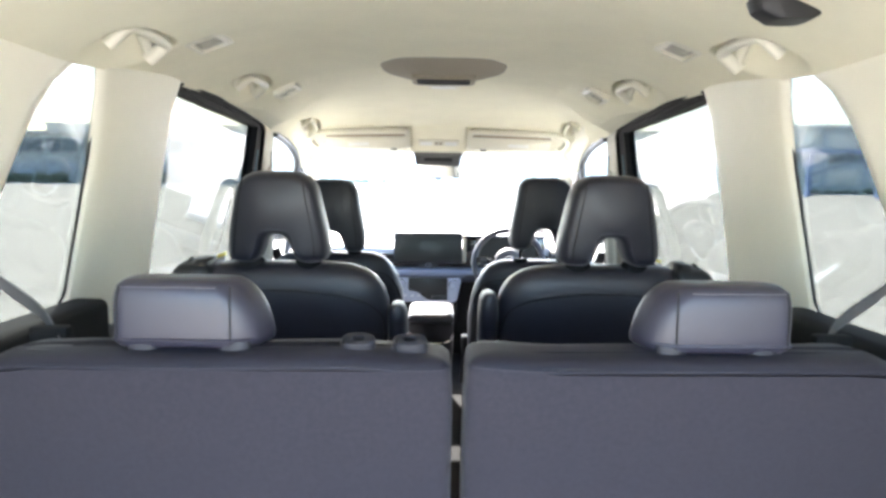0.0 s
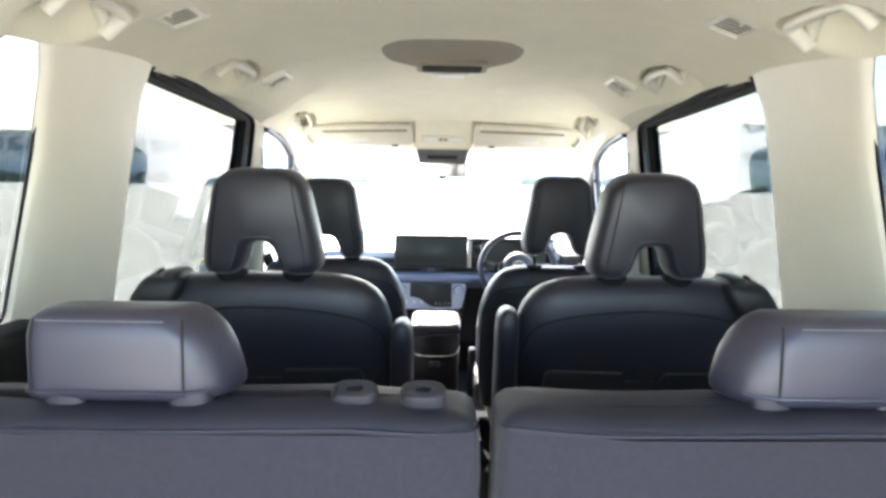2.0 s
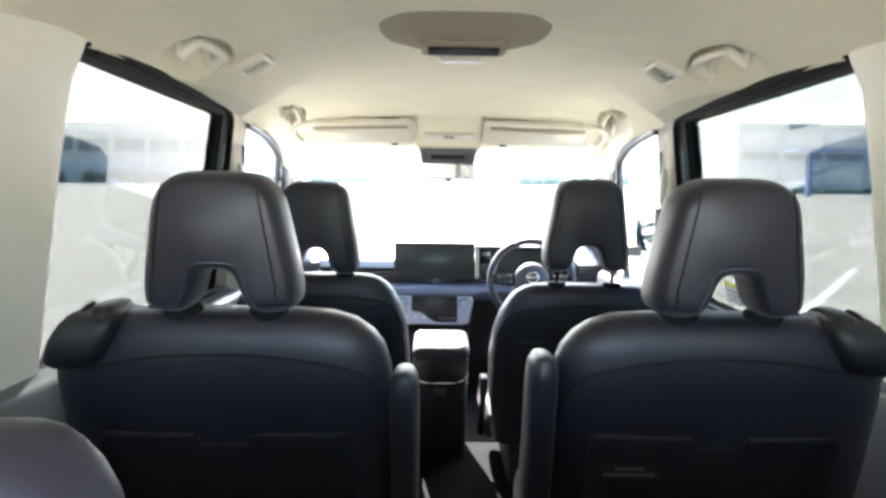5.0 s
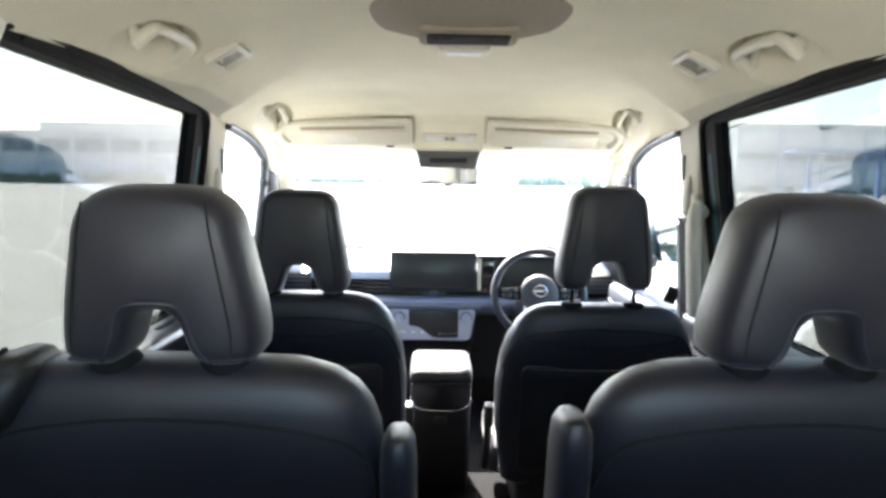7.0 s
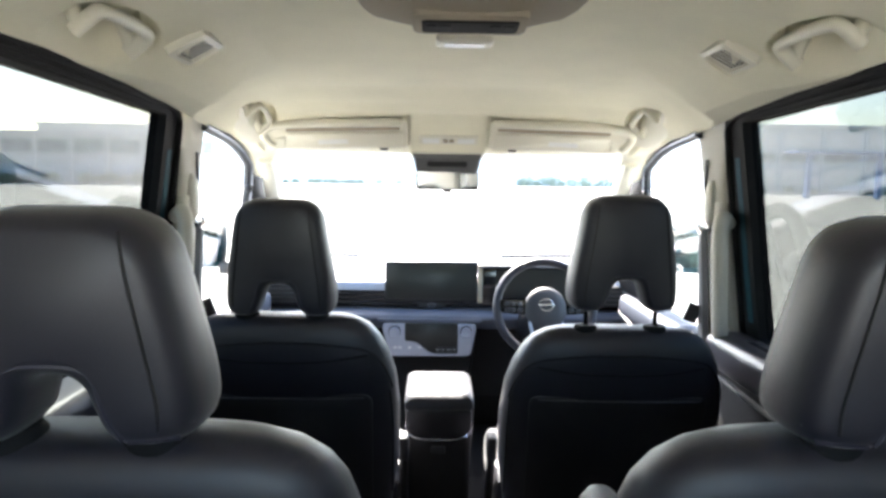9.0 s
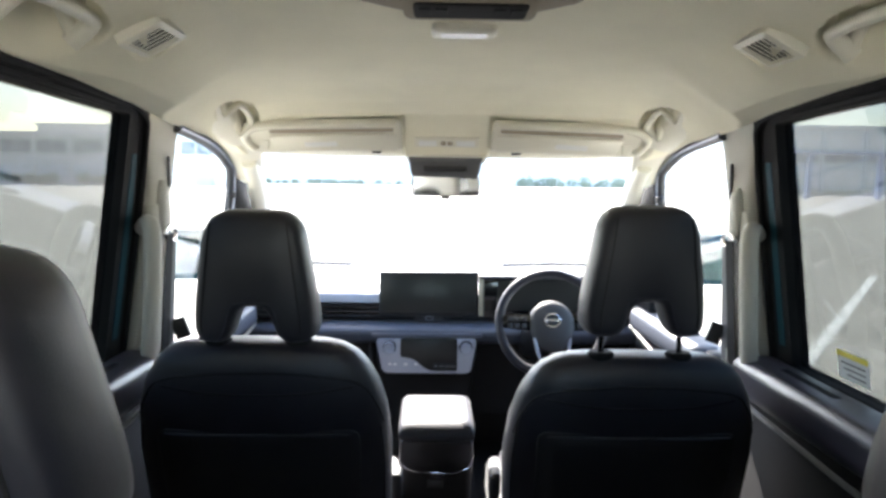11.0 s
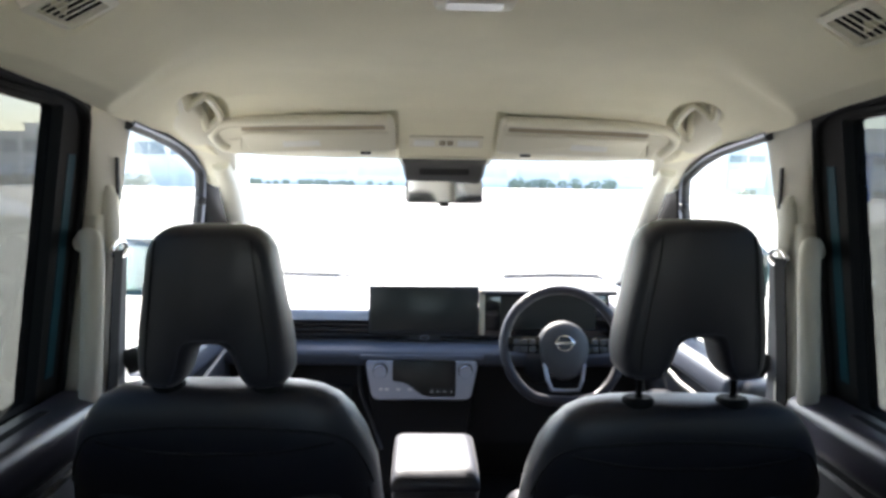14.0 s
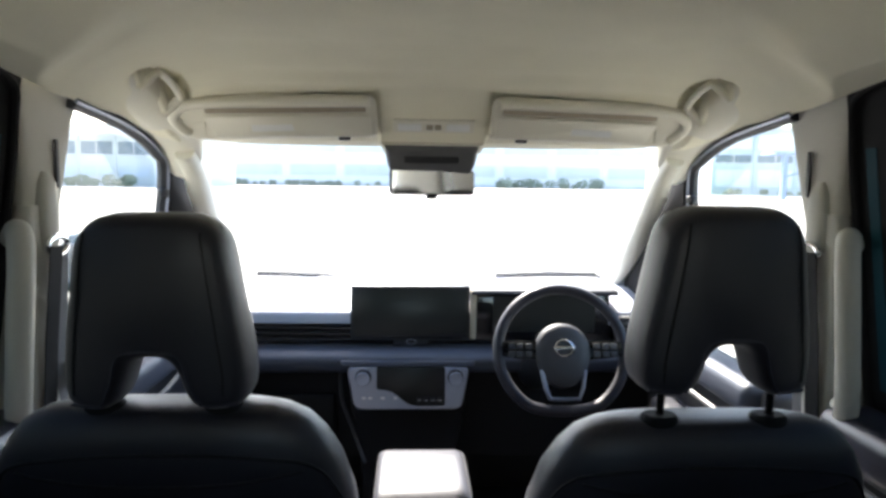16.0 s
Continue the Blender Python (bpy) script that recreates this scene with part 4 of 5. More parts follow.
part("badge_bar", box(-0.030, 0.030, -0.037, -0.032, 0.0015, 0.0105, 0.002, 2), M_CHROME, badge)
for k in (-1, 1):
    sp = part("spoke", flip(loft([[Vector((x, y, z)) for y, z in ((-0.012, zc - h), (-0.018, zc), (-0.012, zc + h), (0.012, zc + h), (0.012, zc - h))] for x, zc, h in ((0.05, 0.0, 0.026), (0.11, 0.004, 0.025), (0.168, 0.006, 0.020))]), k), M_GLOSS, wheel, "black switch spoke")
    for i, (x, z) in enumerate(((0.095, 0.012), (0.12, 0.012), (0.142, 0.012), (0.095, -0.010), (0.12, -0.010), (0.142, -0.010))):
        part("switch", flip(box(x - 0.009, x + 0.009, -0.0215, -0.012, z - 0.008, z + 0.008, 0.002, 2), k), M_DARKTRIM, sp)
    part("lower_spoke", flip(tube([(0.060, -0.014, -0.052), (0.052, -0.016, -0.10), (0.040, -0.014, -0.130), (0.0, -0.012, -0.132)], 0.0075, 8, flat=0.7), k), M_SILVER, wheel, "satin silver lower spoke")
    part("stalk", flip(tube([(0.03, 0.06, 0.0), (0.10, 0.07, 0.004), (0.155, 0.07, 0.008)], 0.009, 10), k), M_BLACK, wheel)
part("column", cyl((0, 0.03, 0), (0, 0.42, -0.02), 0.06, 0.07), M_BLACK, wheel)

# ---- centre console ----
con = thing("centre_console", "tall black centre console box with padded lid", "console")
rings = []
for y, z0, z1 in ((2.830, 0.853, 0.862), (2.834, 0.848, 0.874), (2.845, 0.846, 0.885), (2.87, 0.846, 0.894), (2.91, 0.846, 0.900), (3.0, 0.846, 0.901), (3.06, 0.846, 0.896), (3.085, 0.85, 0.886), (3.09, 0.856, 0.872)):
    pts = rounded([(-0.130, z0), (0.066, z0), (0.070, z1), (-0.134, z1)], [0.006, 0.006, 0.034, 0.034], 7)
    rings.append([Vector((q.x, y, q.y)) for q in pts])
part("lid", loft(rings), M_LEATHER, con, "smooth black padded lid")
rings = []
for z, f, y0 in ((0.46, 0.95, 2.90), (0.62, 0.96, 2.885), (0.76, 1.0, 2.868), (0.84, 1.0, 2.860), (0.846, 1.0, 2.862)):
    rings.append([Vector((q.x, q.y, z)) for q in rounded([(-0.032 - 0.098 * f, y0), (-0.032 + 0.098 * f, y0), (-0.032 + 0.098 * f, 3.08), (-0.032 - 0.098 * f, 3.08)], 0.02, 4)])
body = part("body", loft(rings), M_BLACK, con)
bin_face = rounded([(-0.100, 0.752), (0.036, 0.752), (0.066, 0.775), (0.066, 0.842), (-0.130, 0.842), (-0.130, 0.775)], [0.03, 0.03, 0.03, 0.012, 0.012, 0.03], 6)
bow_out = lambda u, v, w: Vector((u, 2.846 + 1.6 * (u + 0.032) ** 2 + (0.84 - v) * 0.12 + w, v))
part("rear_tray", slab(bin_face, bow_out, [(-0.010, 0.006), (-0.008, 0.002), (-0.003, 0), (0.03, 0)]), M_BLACK, body, "black rear bin")
# chrome puts in the brightness of top light on the bin's edge
part("tray_edge_glint", tube([bow_out(q.x, q.y, -0.004) for q in bin_face if q.y < 0.80], 0.0042, 8), M_CHROME, body, "thin chrome lower edge, bright as if lit from above")
part("rear_socket", box(-0.055, -0.012, 2.868, 2.885, 0.70, 0.725, 0.004, 2), M_DARKTRIM, body)
for s in (-1, 1):
    bk = thing("belt_buckle", "black seat-belt buckle standing beside the front seat", "buckle", "belt buckles")
    part("stem", tube(bez([(-0.01 + s * 0.118, 2.78, 0.60), (-0.01 + s * 0.120, 2.74, 0.70), (-0.01 + s * 0.120, 2.72, 0.76)], 4), 0.012, 8), M_BLACK, bk)
    part("head", box(-0.014, 0.014, -0.022, 0.022, -0.035, 0.035, 0.008, 3, m=pose(-0.01 + s * 0.120, 2.715, 0.79, 10, 0, 0)), M_DARKTRIM, bk, "charcoal buckle head")

# ---- mirror, visors, roof fittings ----
hp = thing("header_console", "cream overhead console with map lamps and camera pod", "overhead console")
tip = pose(-0.008, 3.200, 1.6450, -42, 0, 0)
part("lamp_bar", box(-0.098, 0.098, -0.020, 0.020, -0.006, 0.008, 0.004, 2, m=tip), M_CREAM, hp)
for x0, x1 in ((-0.086, -0.030), (0.030, 0.086)):
    part("lens", box(x0, x1, -0.011, 0.011, -0.0085, -0.004, 0.002, 2, m=tip), M_LENS, hp, "frosted lamp lens")
for x0, x1 in ((-0.018, -0.002), (0.002, 0.018)):
    part("button", box(x0, x1, -0.008, 0.008, -0.0085, -0.004, 0.002, 2, m=tip), M_GREIGE_SHADE, hp)
part("trim_lip", box(-0.128, 0.128, -0.004, 0.004, -0.004, 0.004, 0.003, 2, m=pose(-0.010, 3.246, 1.604, -30, 0, 0)), M_CREAM, hp)
part("camera_cover", loft([[Vector((-0.010 + q.x, y, z + q.y)) for q in rounded([(-w_, 0.0), (-w_ * 0.93, -h_), (w_ * 0.93, -h_), (w_, 0.0)], 0.012)] for y, z, w_, h_ in ((3.262, 1.612, 0.122, 0.026), (3.30, 1.605, 0.120, 0.056), (3.38, 1.595, 0.108, 0.080), (3.46, 1.565, 0.09, 0.06))]), M_FRAME, hp, "grey camera cover")
part("camera_window", box(-0.080, 0.060, 3.274, 3.288, 1.556, 1.580, 0.006, 2), M_BLACK, hp)
mir = thing("rear_view_mirror", "black rear-view mirror under the windscreen header", "mirror")
turn = pose(-0.004, 3.33, 1.510, 0, 0, 8)
part("housing", box(-0.113, 0.113, -0.004, 0.03, -0.034, 0.034, 0.012, 4, m=turn), M_BLACK, mir)
part("mirror_glass", box(-0.108, 0.108, -0.0065, -0.0042, -0.030, 0.030, 0.001, 1, m=turn), M_MIRROR, mir)
part("stem", tube([(-0.008, 3.345, 1.53), (-0.008, 3.36, 1.565), (-0.008, 3.40, 1.62)], 0.010, 10), M_BLACK, mir)
part("tab", box(-0.016, 0.012, -0.002, 0.02, -0.044, -0.032, 0.003, 2, m=turn), M_BLACK, mir)

for s in (-1, 1):
    v = thing("sun_visor", "cream padded sun visor folded against the roof", "sun visor", "sun visors")
    vp = lambda u, q, w: Vector((s * u - 0.008, 3.145 + (1.705 - q) * 1.05 + w, q - 0.010))
    poly = rounded([(0.135, 1.628), (0.135, 1.717), (0.44, 1.711), (0.580, 1.700), (0.624, 1.672), (0.592, 1.614)], [0.012, 0.024, 0.05, 0.05, 0.034, 0.030])
    pad = part("pad", slab(poly, vp, [(-0.012, 0.007), (-0.0105, 0.003), (-0.006, 0.0005), (0.0, 0), (0.008, 0.001), (0.013, 0.006)]), M_CREAM, v)
    # strip that paints the shade in the gap below the padded roll
    part("groove_shade", slab(rounded([(0.160, 1.680), (0.160, 1.690), (0.53, 1.682), (0.53, 1.671)], 0.003), vp, [(-0.0132, 0.0), (-0.009, 0)]), M_GREIGE_SHADE, pad)
    part("padded_roll", tube([vp(u, q, -0.011) for u, q, _ in bez([(0.15, 1.704, 0), (0.36, 1.700, 0), (0.52, 1.694, 0), (0.580, 1.685, 0), (0.606, 1.664, 0), (0.596, 1.640, 0), (0.580, 1.628, 0)], 6)], 0.0140, 14), M_CREAM, pad)
    part("mirror_flap", slab(rounded([(0.15, 1.626), (0.15, 1.674), (0.535, 1.664), (0.52, 1.620)], 0.006), vp, [(-0.0205, 0.003), (-0.0185, 0), (-0.010, 0)]), M_CREAM, pad)
    part("label", slab(rounded([(0.33, 1.637), (0.333, 1.651), (0.43, 1.647), (0.43, 1.633)], 0.002), vp, [(-0.0213, 0), (-0.0200, 0)]), M_LENS, pad, "white printed label")
    part("hinge_cover", slab(rounded([(0.545, 1.622), (0.535, 1.652), (0.572, 1.650), (0.568, 1.620)], 0.004), vp, [(-0.0175, 0.001), (-0.010, 0)]), M_CREAM, pad)
    part("clip", box(-0.014, 0.014, -0.006, 0.006, -0.006, 0.006, 0.003, 2, m=Matrix.Translation(vp(0.215, 1.624, -0.01))), M_BLACK, v)
    part("pivot", tube([vp(0.59, 1.655, -0.008), vp(0.61, 1.672, -0.004), vp(0.625, 1.69, 0.004)], 0.007, 10), M_CREAM, v)


def grip(s, y, zb, L):
    """A folding roof grip: a flattened bar bent into two arms, on hinge barrels."""
    g = thing("assist_grip", "cream plastic folding grip in its roof recess", "grab handle", "roof grips")
    xb, xf = (0.586, 0.628) if y < 3 else (0.582, 0.624)
    zf = zb - (0.036 if y < 3 else 0.038)
    fall = GRIP_FALL if y > 3 else 0
    P = lambda u, t: Vector((s * (xb + (xf - xb) * t), y + u * L, zb + (zf - zb) * t - fall * u * L))
    arm = lambda k: [P(k, 0.98), P(k, 0.92), P(k, 0.45), P(k * 0.985, 0.20), P(k * 0.93, 0.05), P(k * 0.82, 0.0)]
    part("bar", tube(arm(-1) + [P(-0.4, -0.06), P(0.4, -0.06)] + arm(1)[::-1], 0.0150 if y < 3 else 0.0105, 14, flat=0.78), M_CREAM, g)
    for k in (-1, 1):
        part("foot", cyl(P(k * 0.96, 0.80) + Vector((s * 0.018, 0, 0.062)), P(k * 0.99, 0.82), 0.015, 0.0105, 14), M_CREAM, g)
    return g


for s, y, z, half in GRIPS:
    grip(s, y, z, half)


def roof_vent(s, y):
    """A louvred outlet set in the headliner."""
    g = thing("roof_vent", "cream louvred roof air outlet", "air vent", "roof vents")
    x = VENT_X
    c = Vector((s * x, y, (roof_z(x, y - 0.03, False) + roof_z(x, y + 0.03, False)) / 2))
    dzdx = (roof_z(x + 0.04, y, False) - roof_z(x - 0.04, y, False)) / 0.08
    across = Vector((s, 0, dzdx)).normalized()
    along = Vector((0, 1, 0))
    nrm = across.cross(along) if across.cross(along).z < 0 else along.cross(across)
    P = lambda u, v, w: c + across * u + along * v + nrm * (w + 0.001)
    outer = rounded([(-0.042, -0.060), (0.042, -0.056), (0.042, 0.064), (-0.042, 0.060)], 0.008)
    inner = rounded([(-0.031, -0.044), (0.031, -0.041), (0.031, 0.048), (-0.031, 0.044)], 0.005)
    rings = [[P(q.x, q.y, w_) for q in p] for p, w_ in ((outer, -0.014), (outer, 0.003), (inner, 0.006), (inner, -0.003))]
    part("frame", loft(rings, caps=False), M_CREAM, g)
    part("duct_wall", loft([[P(q.x, q.y, w_) for q in inner] for w_ in (-0.003, -0.028)], caps=False), M_RUBBER, g, "dark duct")
    part("duct", slab(inner, P, [(-0.030, 0), (-0.027, 0)]), M_RUBBER, g, "dark duct")
    for i in range(6):
        v = -0.0365 + i * 0.0150
        part("slat", loft([[P(u, v + a, b_) for a, b_ in ((-0.0018, 0.0), (0.0018, 0.0), (0.0018, 0.0012), (-0.0018, 0.0012))] for u in (-0.032, 0.032)]), M_CREAM, g)
    return g


for s in (-1, 1):
    for y in VENTS:
        roof_vent(s, y)

# rear climate pod on the roof: a wedge that faces backwards
pod = thing("roof_climate_pod", "cream rear climate control pod under the headliner, greige for shade", "control pod", at=(0, -0.03, 0))
wedge = []
for y, h in ((1.97, 0.0), (1.985, 0.0005), (2.0, 0.0015), (2.02, 0.0035), (2.04, 0.006), (2.08, 0.0125), (2.12, 0.018), (2.17, 0.0235), (2.22, 0.0275), (2.26, 0.0300), (2.28, 0.0298), (2.292, 0.0255), (2.299, 0.015), (2.303, -0.01)):
    ring = []
    k = 28
    wy = 0.200 * (1 - 0.12 * max(0, (y - 2.17) / 0.13) ** 2) * (0.80 + 0.20 * smooth01((y - 1.99) / 0.12))
    for i in range(k + 1):
        u = 2 * i / k - 1
        z = roof_z(wy * u, y) - max(h, -0.01) * (1 - u * u) ** 1.1
        ring.append(Vector((wy * u + 0.004, y, z + 0.001)))
    ring += [Vector((wy + 0.004, y, 1.85)), Vector((-wy + 0.004, y, 1.85))]
    wedge.append(ring)
# the shade of the rear-facing slope is put into its greige colour
part("body", loft(wedge), M_GREIGE_SHADE, pod, smooth=60)
slope = lambda u, v, w: Vector((u, v, roof_z(0, v) - (0.0185 + (v - 2.12) * 0.092) - w))
part("bezel", slab(rounded([(-0.098, 2.165), (0.106, 2.165), (0.106, 2.262), (-0.098, 2.262)], 0.02), slope, [(-0.01, 0), (0.003, 0), (0.006, 0.004)]), M_GREIGE_SHADE, pod)
pan = part("panel", slab(rounded([(-0.082, 2.185), (0.090, 2.185), (0.090, 2.245), (-0.082, 2.245)], 0.01), slope, [(0.0, 0), (0.007, 0), (0.009, 0.002)]), M_RUBBER, pod, "black control panel")
for x in (-0.065, -0.04, 0.048, 0.073):
    part("button", slab(rounded([(x - 0.010, 2.20), (x + 0.010, 2.20), (x + 0.010, 2.23), (x - 0.010, 2.23)], 0.004), slope, [(0.006, 0), (0.0105, 0.001)]), M_RUBBER, pan)
lamp = thing("roof_lamp", "small cream roof lamp with frosted lens", "ceiling lamp")
lp = lambda u, v, w: Vector((0.006 + u, v, roof_z(0, v) - w))
part("bezel", slab(rounded([(-0.062, 2.405), (0.062, 2.405), (0.062, 2.468), (-0.062, 2.468)], 0.016), lp, [(-0.006, 0), (0.008, 0), (0.013, 0.006)]), M_CREAM, lamp)
part("lens", slab(rounded([(-0.045, 2.418), (0.045, 2.418), (0.045, 2.456), (-0.045, 2.456)], 0.01), lp, [(0.008, 0), (0.0145, 0.002)]), M_LENS, lamp, "frosted lens")

# centre-belt tongue parked at the rear roof edge
bt = thing("parked_belt", "black centre seat belt parked in a cream roof holder", "seat belt")
part("webbing_fold", loft([sup(0.53, 1.06, hx, 0.03, z, 24, 3) for z, hx in ((1.722, 0.03), (1.735, 0.055), (1.752, 0.062), (1.768, 0.05))]), M_BLACK, bt)
part("tongue", box(-0.022, 0.022, -0.012, 0.012, -0.010, 0.010, 0.004, 2, m=pose(0.585, 1.055, 1.755, 0, -25, 0)), M_RUBBER, bt)
part("holder", tube(bez([(0.56, 1.04, 1.775), (0.60, 1.03, 1.760), (0.645, 1.02, 1.752), (0.655, 1.00, 1.775)], 5), 0.012, 10), M_CREAM, bt)

# pillar grips and front belts
for s in (-1, 1):
    g = thing("pillar_grip", "long stone-grey upright grip on the centre pillar", "grab handle", "pillar grips")
    part("bar", tube(bez([(s * 0.745, 2.758, 1.405), (s * 0.715, 2.723, 1.420), (s * 0.695, 2.693, 1.385), (s * 0.693, 2.678, 1.28), (s * 0.698, 2.673, 1.16), (s * 0.712, 2.693, 1.108), (s * 0.745, 2.753, 1.105)], 6), 0.020, 14), M_STONE_SHADED, g)
    part("backing", loft([sup(s * 0.742, 2.815, 0.018, 0.045 * f, z, 20, 4) for z, f in ((1.06, 0.8), (1.10, 1), (1.42, 1), (1.46, 0.8))]), M_STONE_SHADED, g)
    b = thing("front_seat_belt", "front seat belt hanging from a height adjuster", "seat belt", "front belts")
    part("adjuster_cover", loft([sup(s * 0.728, 2.832, 0.018 * f, 0.030 * f, z, 20, 2.6) for z, f in ((1.372, 0.5), (1.39, 0.9), (1.45, 1.0), (1.50, 0.85), (1.52, 0.4))]), M_STONE_SHADED, b, "stone-grey oval cover")
    part("guide_ring", tube([(s * 0.712 + 0.0, 2.837 + 0.034 * math.cos(a), 1.385 + 0.017 * math.sin(a)) for a in [2 * math.pi * i / 20 for i in range(20)]], 0.006, 8, closed=True), M_CHROME, b, "chrome belt guide")
    part("webbing", strap([(s * 0.712, 2.852, 1.385), (s * 0.722, 2.857, 1.20), (s * 0.735, 2.857, 0.9), (s * 0.74, 2.857, 0.6)], 0.021, 0.0012, (0, 1, 0)), M_WEB, b)
    part("webbing_return", strap([(s * 0.706, 2.822, 1.385), (s * 0.712, 2.802, 1.20), (s * 0.725, 2.792, 0.9), (s * 0.735, 2.787, 0.6)], 0.021, 0.0012, (0, 1, 0)), M_RUBBER, b)
    part("latch_plate", box(-0.02, 0.02, -0.006, 0.006, -0.028, 0.028, 0.004, 2, m=pose(s * 0.705, 2.872, 1.135, 0, 20 * s, 0)), M_BLACK, b)
    part("adjuster_track", box(s * 0.722 - 0.003, s * 0.722 + 0.003, 2.862, 2.872, 1.49, 1.58, 0.001, 1), M_BLACK, b)

# stickers low in the sliding-door glass
for s in (-1, 1):
    st = thing("window_sticker", "pale sticker with a yellow band inside the door glass", "sticker", "window stickers")
    pl = side_place(s)
    plate = lambda a, b, c, d, w: slab([Vector((a, c)), Vector((b, c)), Vector((b, d)), Vector((a, d))], pl, [(w, 0), (w + 0.001, 0)])
    part("sheet", plate(2.43, 2.53, 1.122, 1.182, 0.017), M_STICKER, st)
    part("band", plate(2.43, 2.53, 1.170, 1.182, 0.0155), M_YELLOW, st, "yellow band")
    for i in range(3):
        part("print_bar", plate(2.44, 2.50 + 0.01 * i, 1.132 + 0.012 * i, 1.136 + 0.012 * i, 0.0155), M_WEB, st)

# door mirrors
for s in (-1, 1):
    m_ = thing("door_mirror", "teal painted door mirror outside the front window", "door mirror", "door mirrors")
    part("shell", loft([sup(s * (0.97 + 0.02 * f), 3.62, 0.11 * f, 0.07 * f, z, 28, 3.2) for z, f in ((1.155, 0.7), (1.175, 0.92), (1.245, 1.0), (1.315, 0.97), (1.340, 0.8), (1.350, 0.45))]), M_PAINT, m_)
    part("glass", box(-0.082, 0.082, -0.003, 0.003, -0.07, 0.07, 0.002, 1, m=pose(s * 0.975, 3.540, 1.25, 0, 0, -20 * s)), M_DOORMIRROR, m_)
    part("arm", box(min(s * 0.82, s * 0.90), max(s * 0.82, s * 0.90), 3.57, 3.63, 1.13, 1.18, 0.012, 3), M_BLACK, m_)


# ---- outside ----
def hall(name, label, x0, x1, y0, depth, h, wall, roof, bands, bays, group=""):
    """A long hall; bands are rows of windows (z0, z1, material)."""
    b = thing(name, label, "building", group)
    part("wall", box(x0, x1, y0, y0 + depth, 0, h, 0.02, 1), wall, b)
    part("roof", loft([[Vector((x, y, z)) for y, z in ((y0 - 0.8, h - 0.1), (y0 - 0.8, h + 0.35), (y0 + depth * 0.5, h + 1.2), (y0 + depth, h + 0.35), (y0 + depth, h - 0.1))] for x in (x0 - 0.6, x1 + 0.6)]), roof, b)
    step = (x1 - x0) / bays
    for i in range(bays):
        a = x0 + i * step + step * 0.08
        for z0, z1, mat in bands:
            w_ = part("window", box(a, a + step * 0.84, y0 - 0.12, y0 + 0.05, z0, z1, 0.02, 1), mat, b)
            part("frame", box(a, a + step * 0.84, y0 - 0.2, y0 - 0.1, z0 - 0.15, z0, 0.02, 1), roof, w_)
            part("mullion", box(a + step * 0.41, a + step * 0.43, y0 - 0.18, y0 - 0.1, z0, z1, 0.01, 1), roof, w_)
        part("pier", box(x0 + i * step - 0.15, x0 + i * step + 0.15, y0 - 0.25, y0, 0, h - 0.1, 0.02, 1), wall, b)
    part("plinth", box(x0, x1, y0 - 0.15, y0, 0, 0.9, 0.02, 1), M_WALLGREY, b)
    return b


hall("warehouse", "long low grey-blue warehouse with dark window bands", -125, -38, 118, 30, 8.6, M_WALLGREY, M_ROOFWHITE, ((5.4, 7.6, M_WINDOWDARK), (1.6, 3.4, M_WALLBLUE)), 14, "far halls")
hall("blue_hall", "pale hall with blue cladding and window rows beside the lot", 48, 130, 106, 30, 10.5, M_WALLBLUE, M_ROOFWHITE, ((1.4, 4.0, M_WALLPALE), (5.2, 6.4, M_WINDOWDARK), (7.4, 9.6, M_WALLPALE)), 12, "far halls")
hall("pale_hall", "pale distant hall with a light roof across the lot", -110, 100, 190, 30, 15.5, M_WALLPALE, M_ROOFWHITE, ((3.0, 6.0, M_WALLGREY), (9.5, 12.0, M_WALLGREY)), 14, "far halls")
cano = thing("blue_canopy", "blue steel canopy on posts at the lot's edge", "canopy")
part("roof", box(40, 70, 73.5, 76.5, 5.0, 5.3, 0.05, 1), M_BLUEPOST, cano)
for x in (42, 50, 58):
    part("brace", tube([(x + 0.3, 74.9, 2.6), (x + 7.7, 74.9, 4.9)], 0.10, 6), M_BLUEPOST, cano)
for x in (42, 50, 58, 66):
    part("post", box(x - 0.25, x + 0.25, 74.6, 75.2, 0, 5.0, 0.03, 1), M_BLUEPOST, cano)


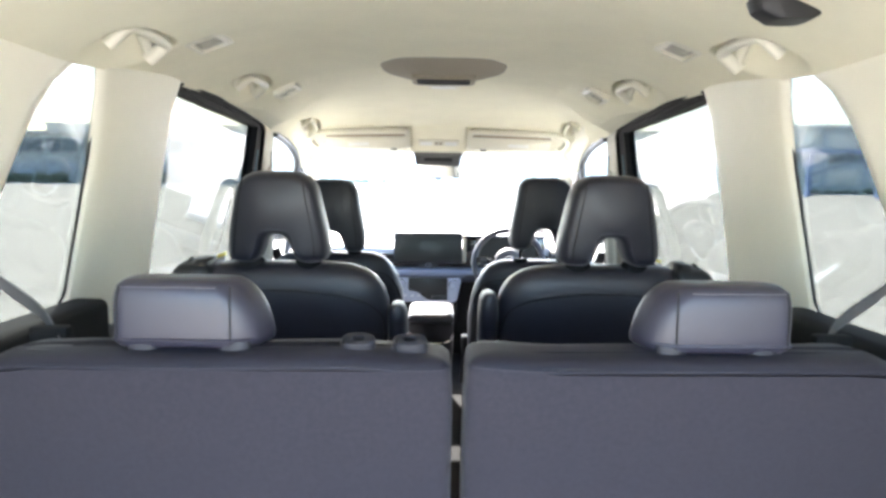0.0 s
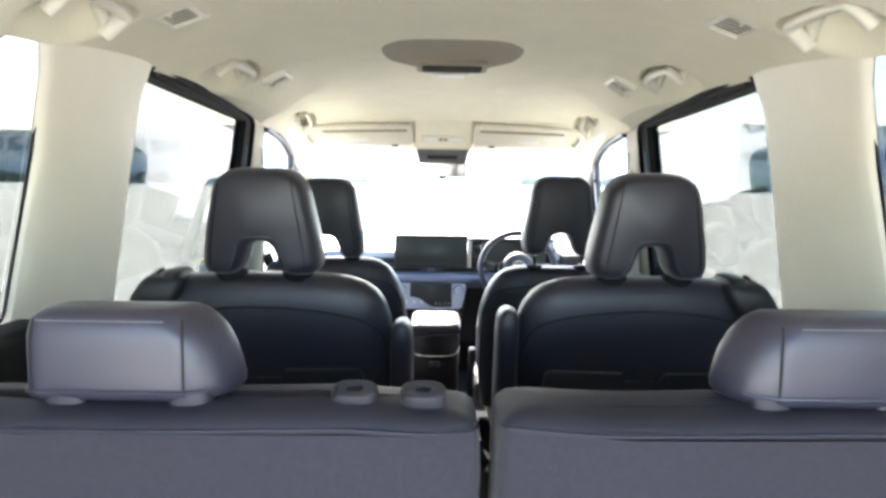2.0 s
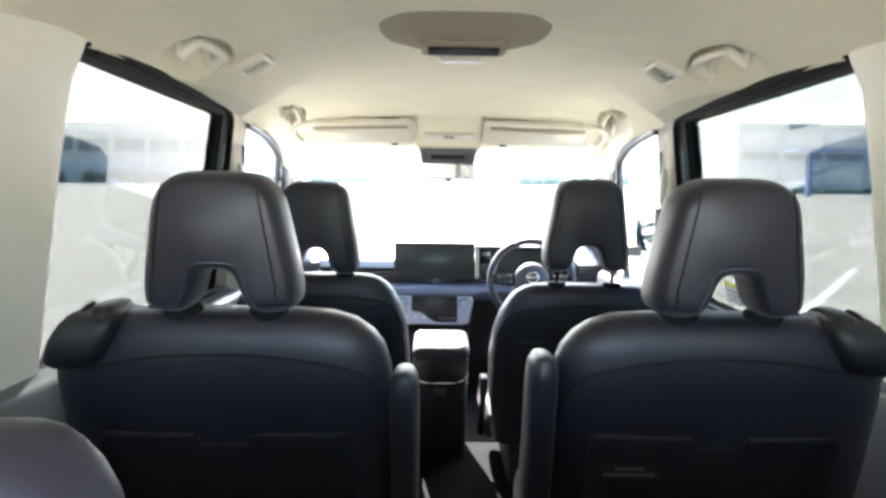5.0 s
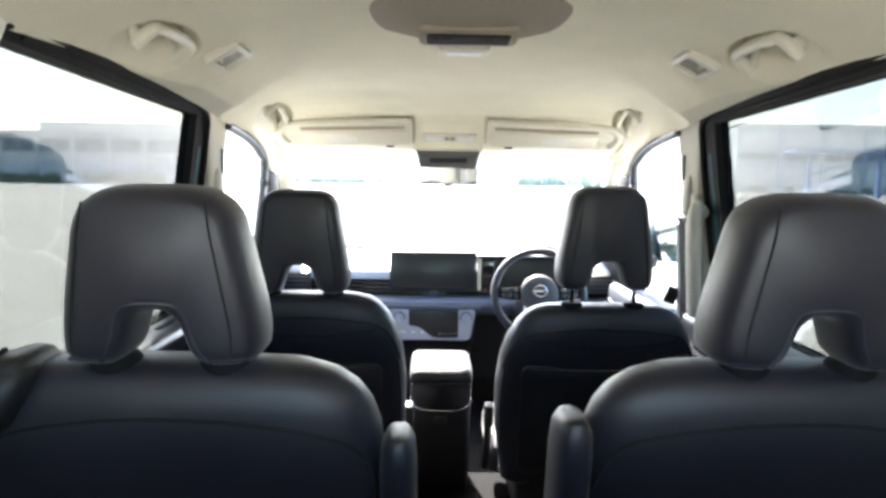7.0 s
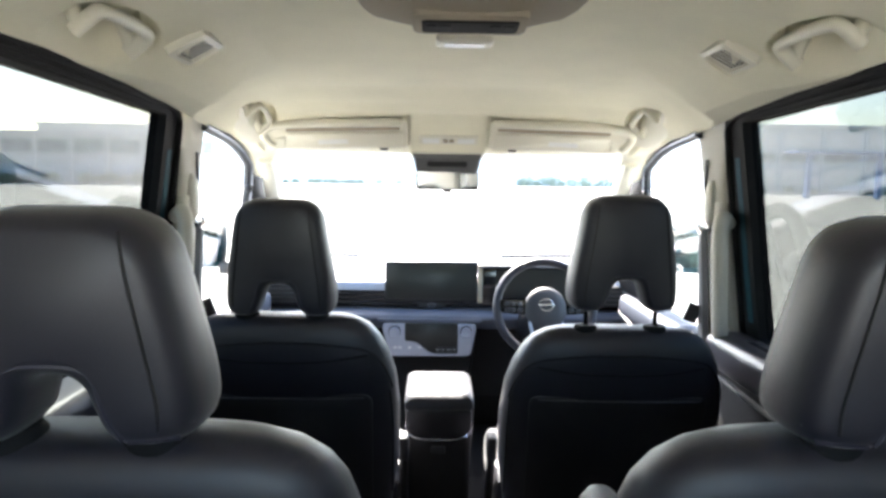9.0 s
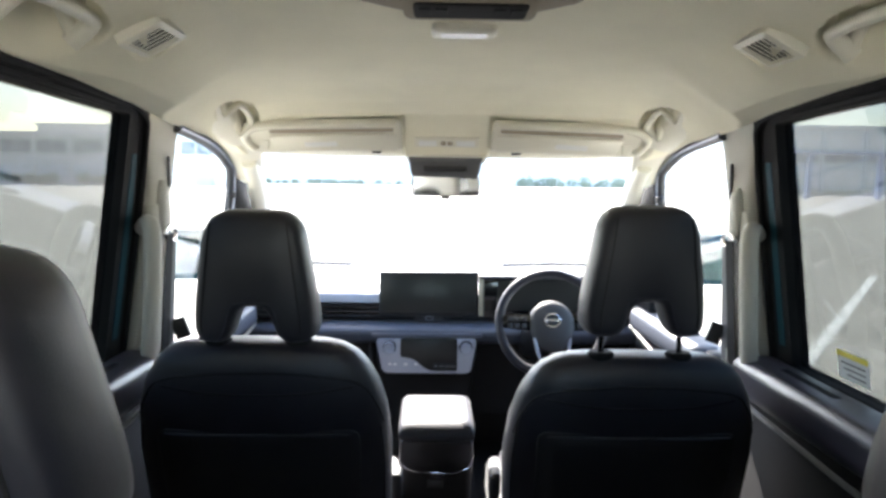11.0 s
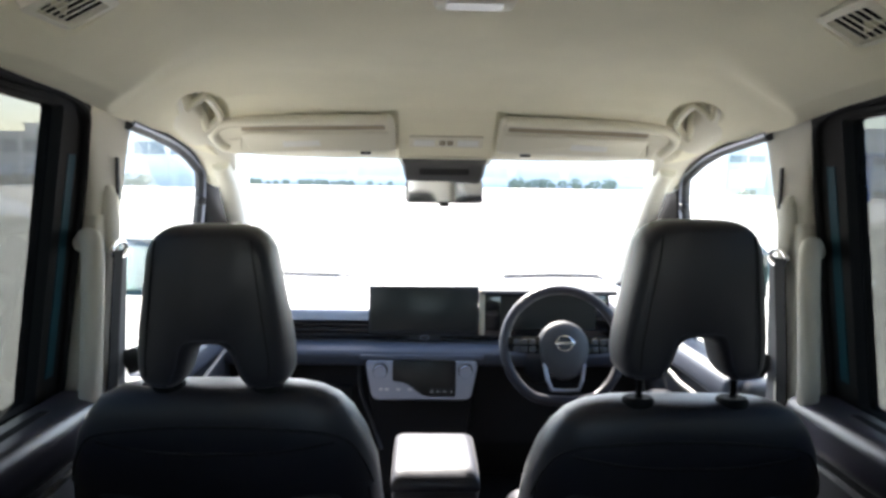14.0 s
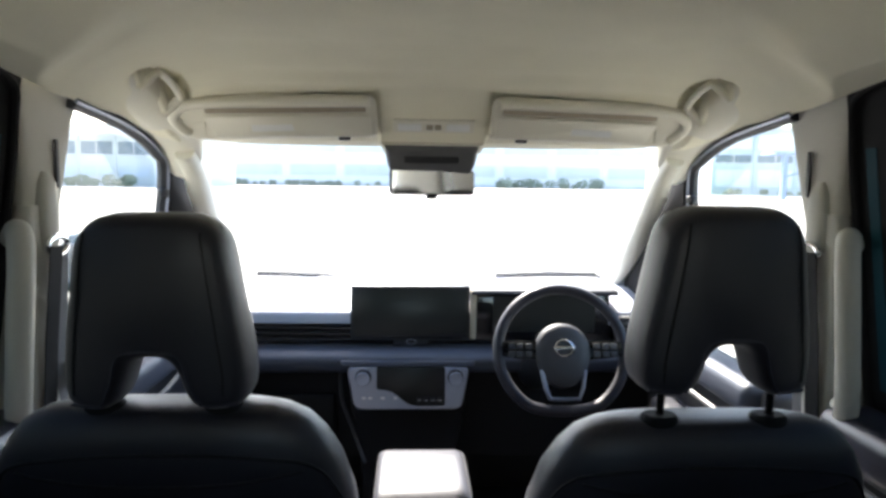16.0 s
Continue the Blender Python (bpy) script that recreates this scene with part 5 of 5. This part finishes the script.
def leaf_bank(name, label, x0, x1, y, h, depth, count, seed, cat="hedge"):
    """A bank of many small leaf cards in loose clumps, on short stems."""
    rng = random.Random(seed)
    verts, faces = [], []
    clumps = [(rng.uniform(x0, x1), y + rng.uniform(0, depth), rng.uniform(0.35, 1.0) * h) for _ in range(max(6, int((x1 - x0) * 0.8)))]
    for _ in range(count):
        cx_, cy_, ch = rng.choice(clumps)
        r = ch * 0.55
        while True:
            d = Vector((rng.uniform(-1, 1), rng.uniform(-1, 1), rng.uniform(-1, 1)))
            if 0.3 < d.length < 1:
                break
        c = Vector((cx_ + d.x * r * 1.2, cy_ + d.y * r, max(0.12, ch * 0.5 + d.z * ch * 0.5)))
        u = Vector((rng.gauss(0, 1), rng.gauss(0, 1), rng.gauss(0, 1))).normalized()
        v = u.orthogonal().normalized()
        sz = rng.uniform(0.12, 0.28) * (1 + h * 0.18)
        n0 = len(verts)
        verts += [c - u * sz, c + v * sz * 0.6, c + u * sz, c - v * sz * 0.6]
        faces.append((n0, n0 + 1, n0 + 2, n0 + 3))
    me = bpy.data.meshes.new(name)
    me.from_pydata(verts, [], faces)
    me.materials.append(M_HEDGE)
    return tagged(new(name, me), label, cat, kind="stuff")


leaf_bank("hedge", "low green hedge along the warehouse", -110, -45, 112, 2.0, 2, 9000, 3)
leaf_bank("hedge", "low green hedge before the blue hall", 45, 118, 100, 1.2, 1.5, 7000, 4)
leaf_bank("tree_row", "far clump of green bushes across the lot", 24, 52, 176, 3.4, 8, 3000, 5, "trees")
leaf_bank("hedge", "far low green hedge along the pale hall", -70, -8, 184, 1.8, 3, 4000, 6)
tagged(part("verge", box(34, 132, 98.5, 105.5, 0.0, 0.12, 0.02, 1), M_VERGE, smooth=0), "mown green grass verge before the blue hall", "grass", kind="structure")
kb = thing("kerb", "pale concrete kerb round the lot", "kerb", kind="structure")
part("kerb_run", box(-130, 130, 98, 98.3, 0, 0.15, 0.02, 1), M_WALLPALE, kb)
tagged(part("bay_line", box(-0.06, 0.06, -4, 4, 0.0, 0.006, m=pose(5.0, 9.0, 0, 0, 0, -38)), M_WHITELINE, smooth=0), "worn white painted line on the asphalt", "road marking", kind="structure")
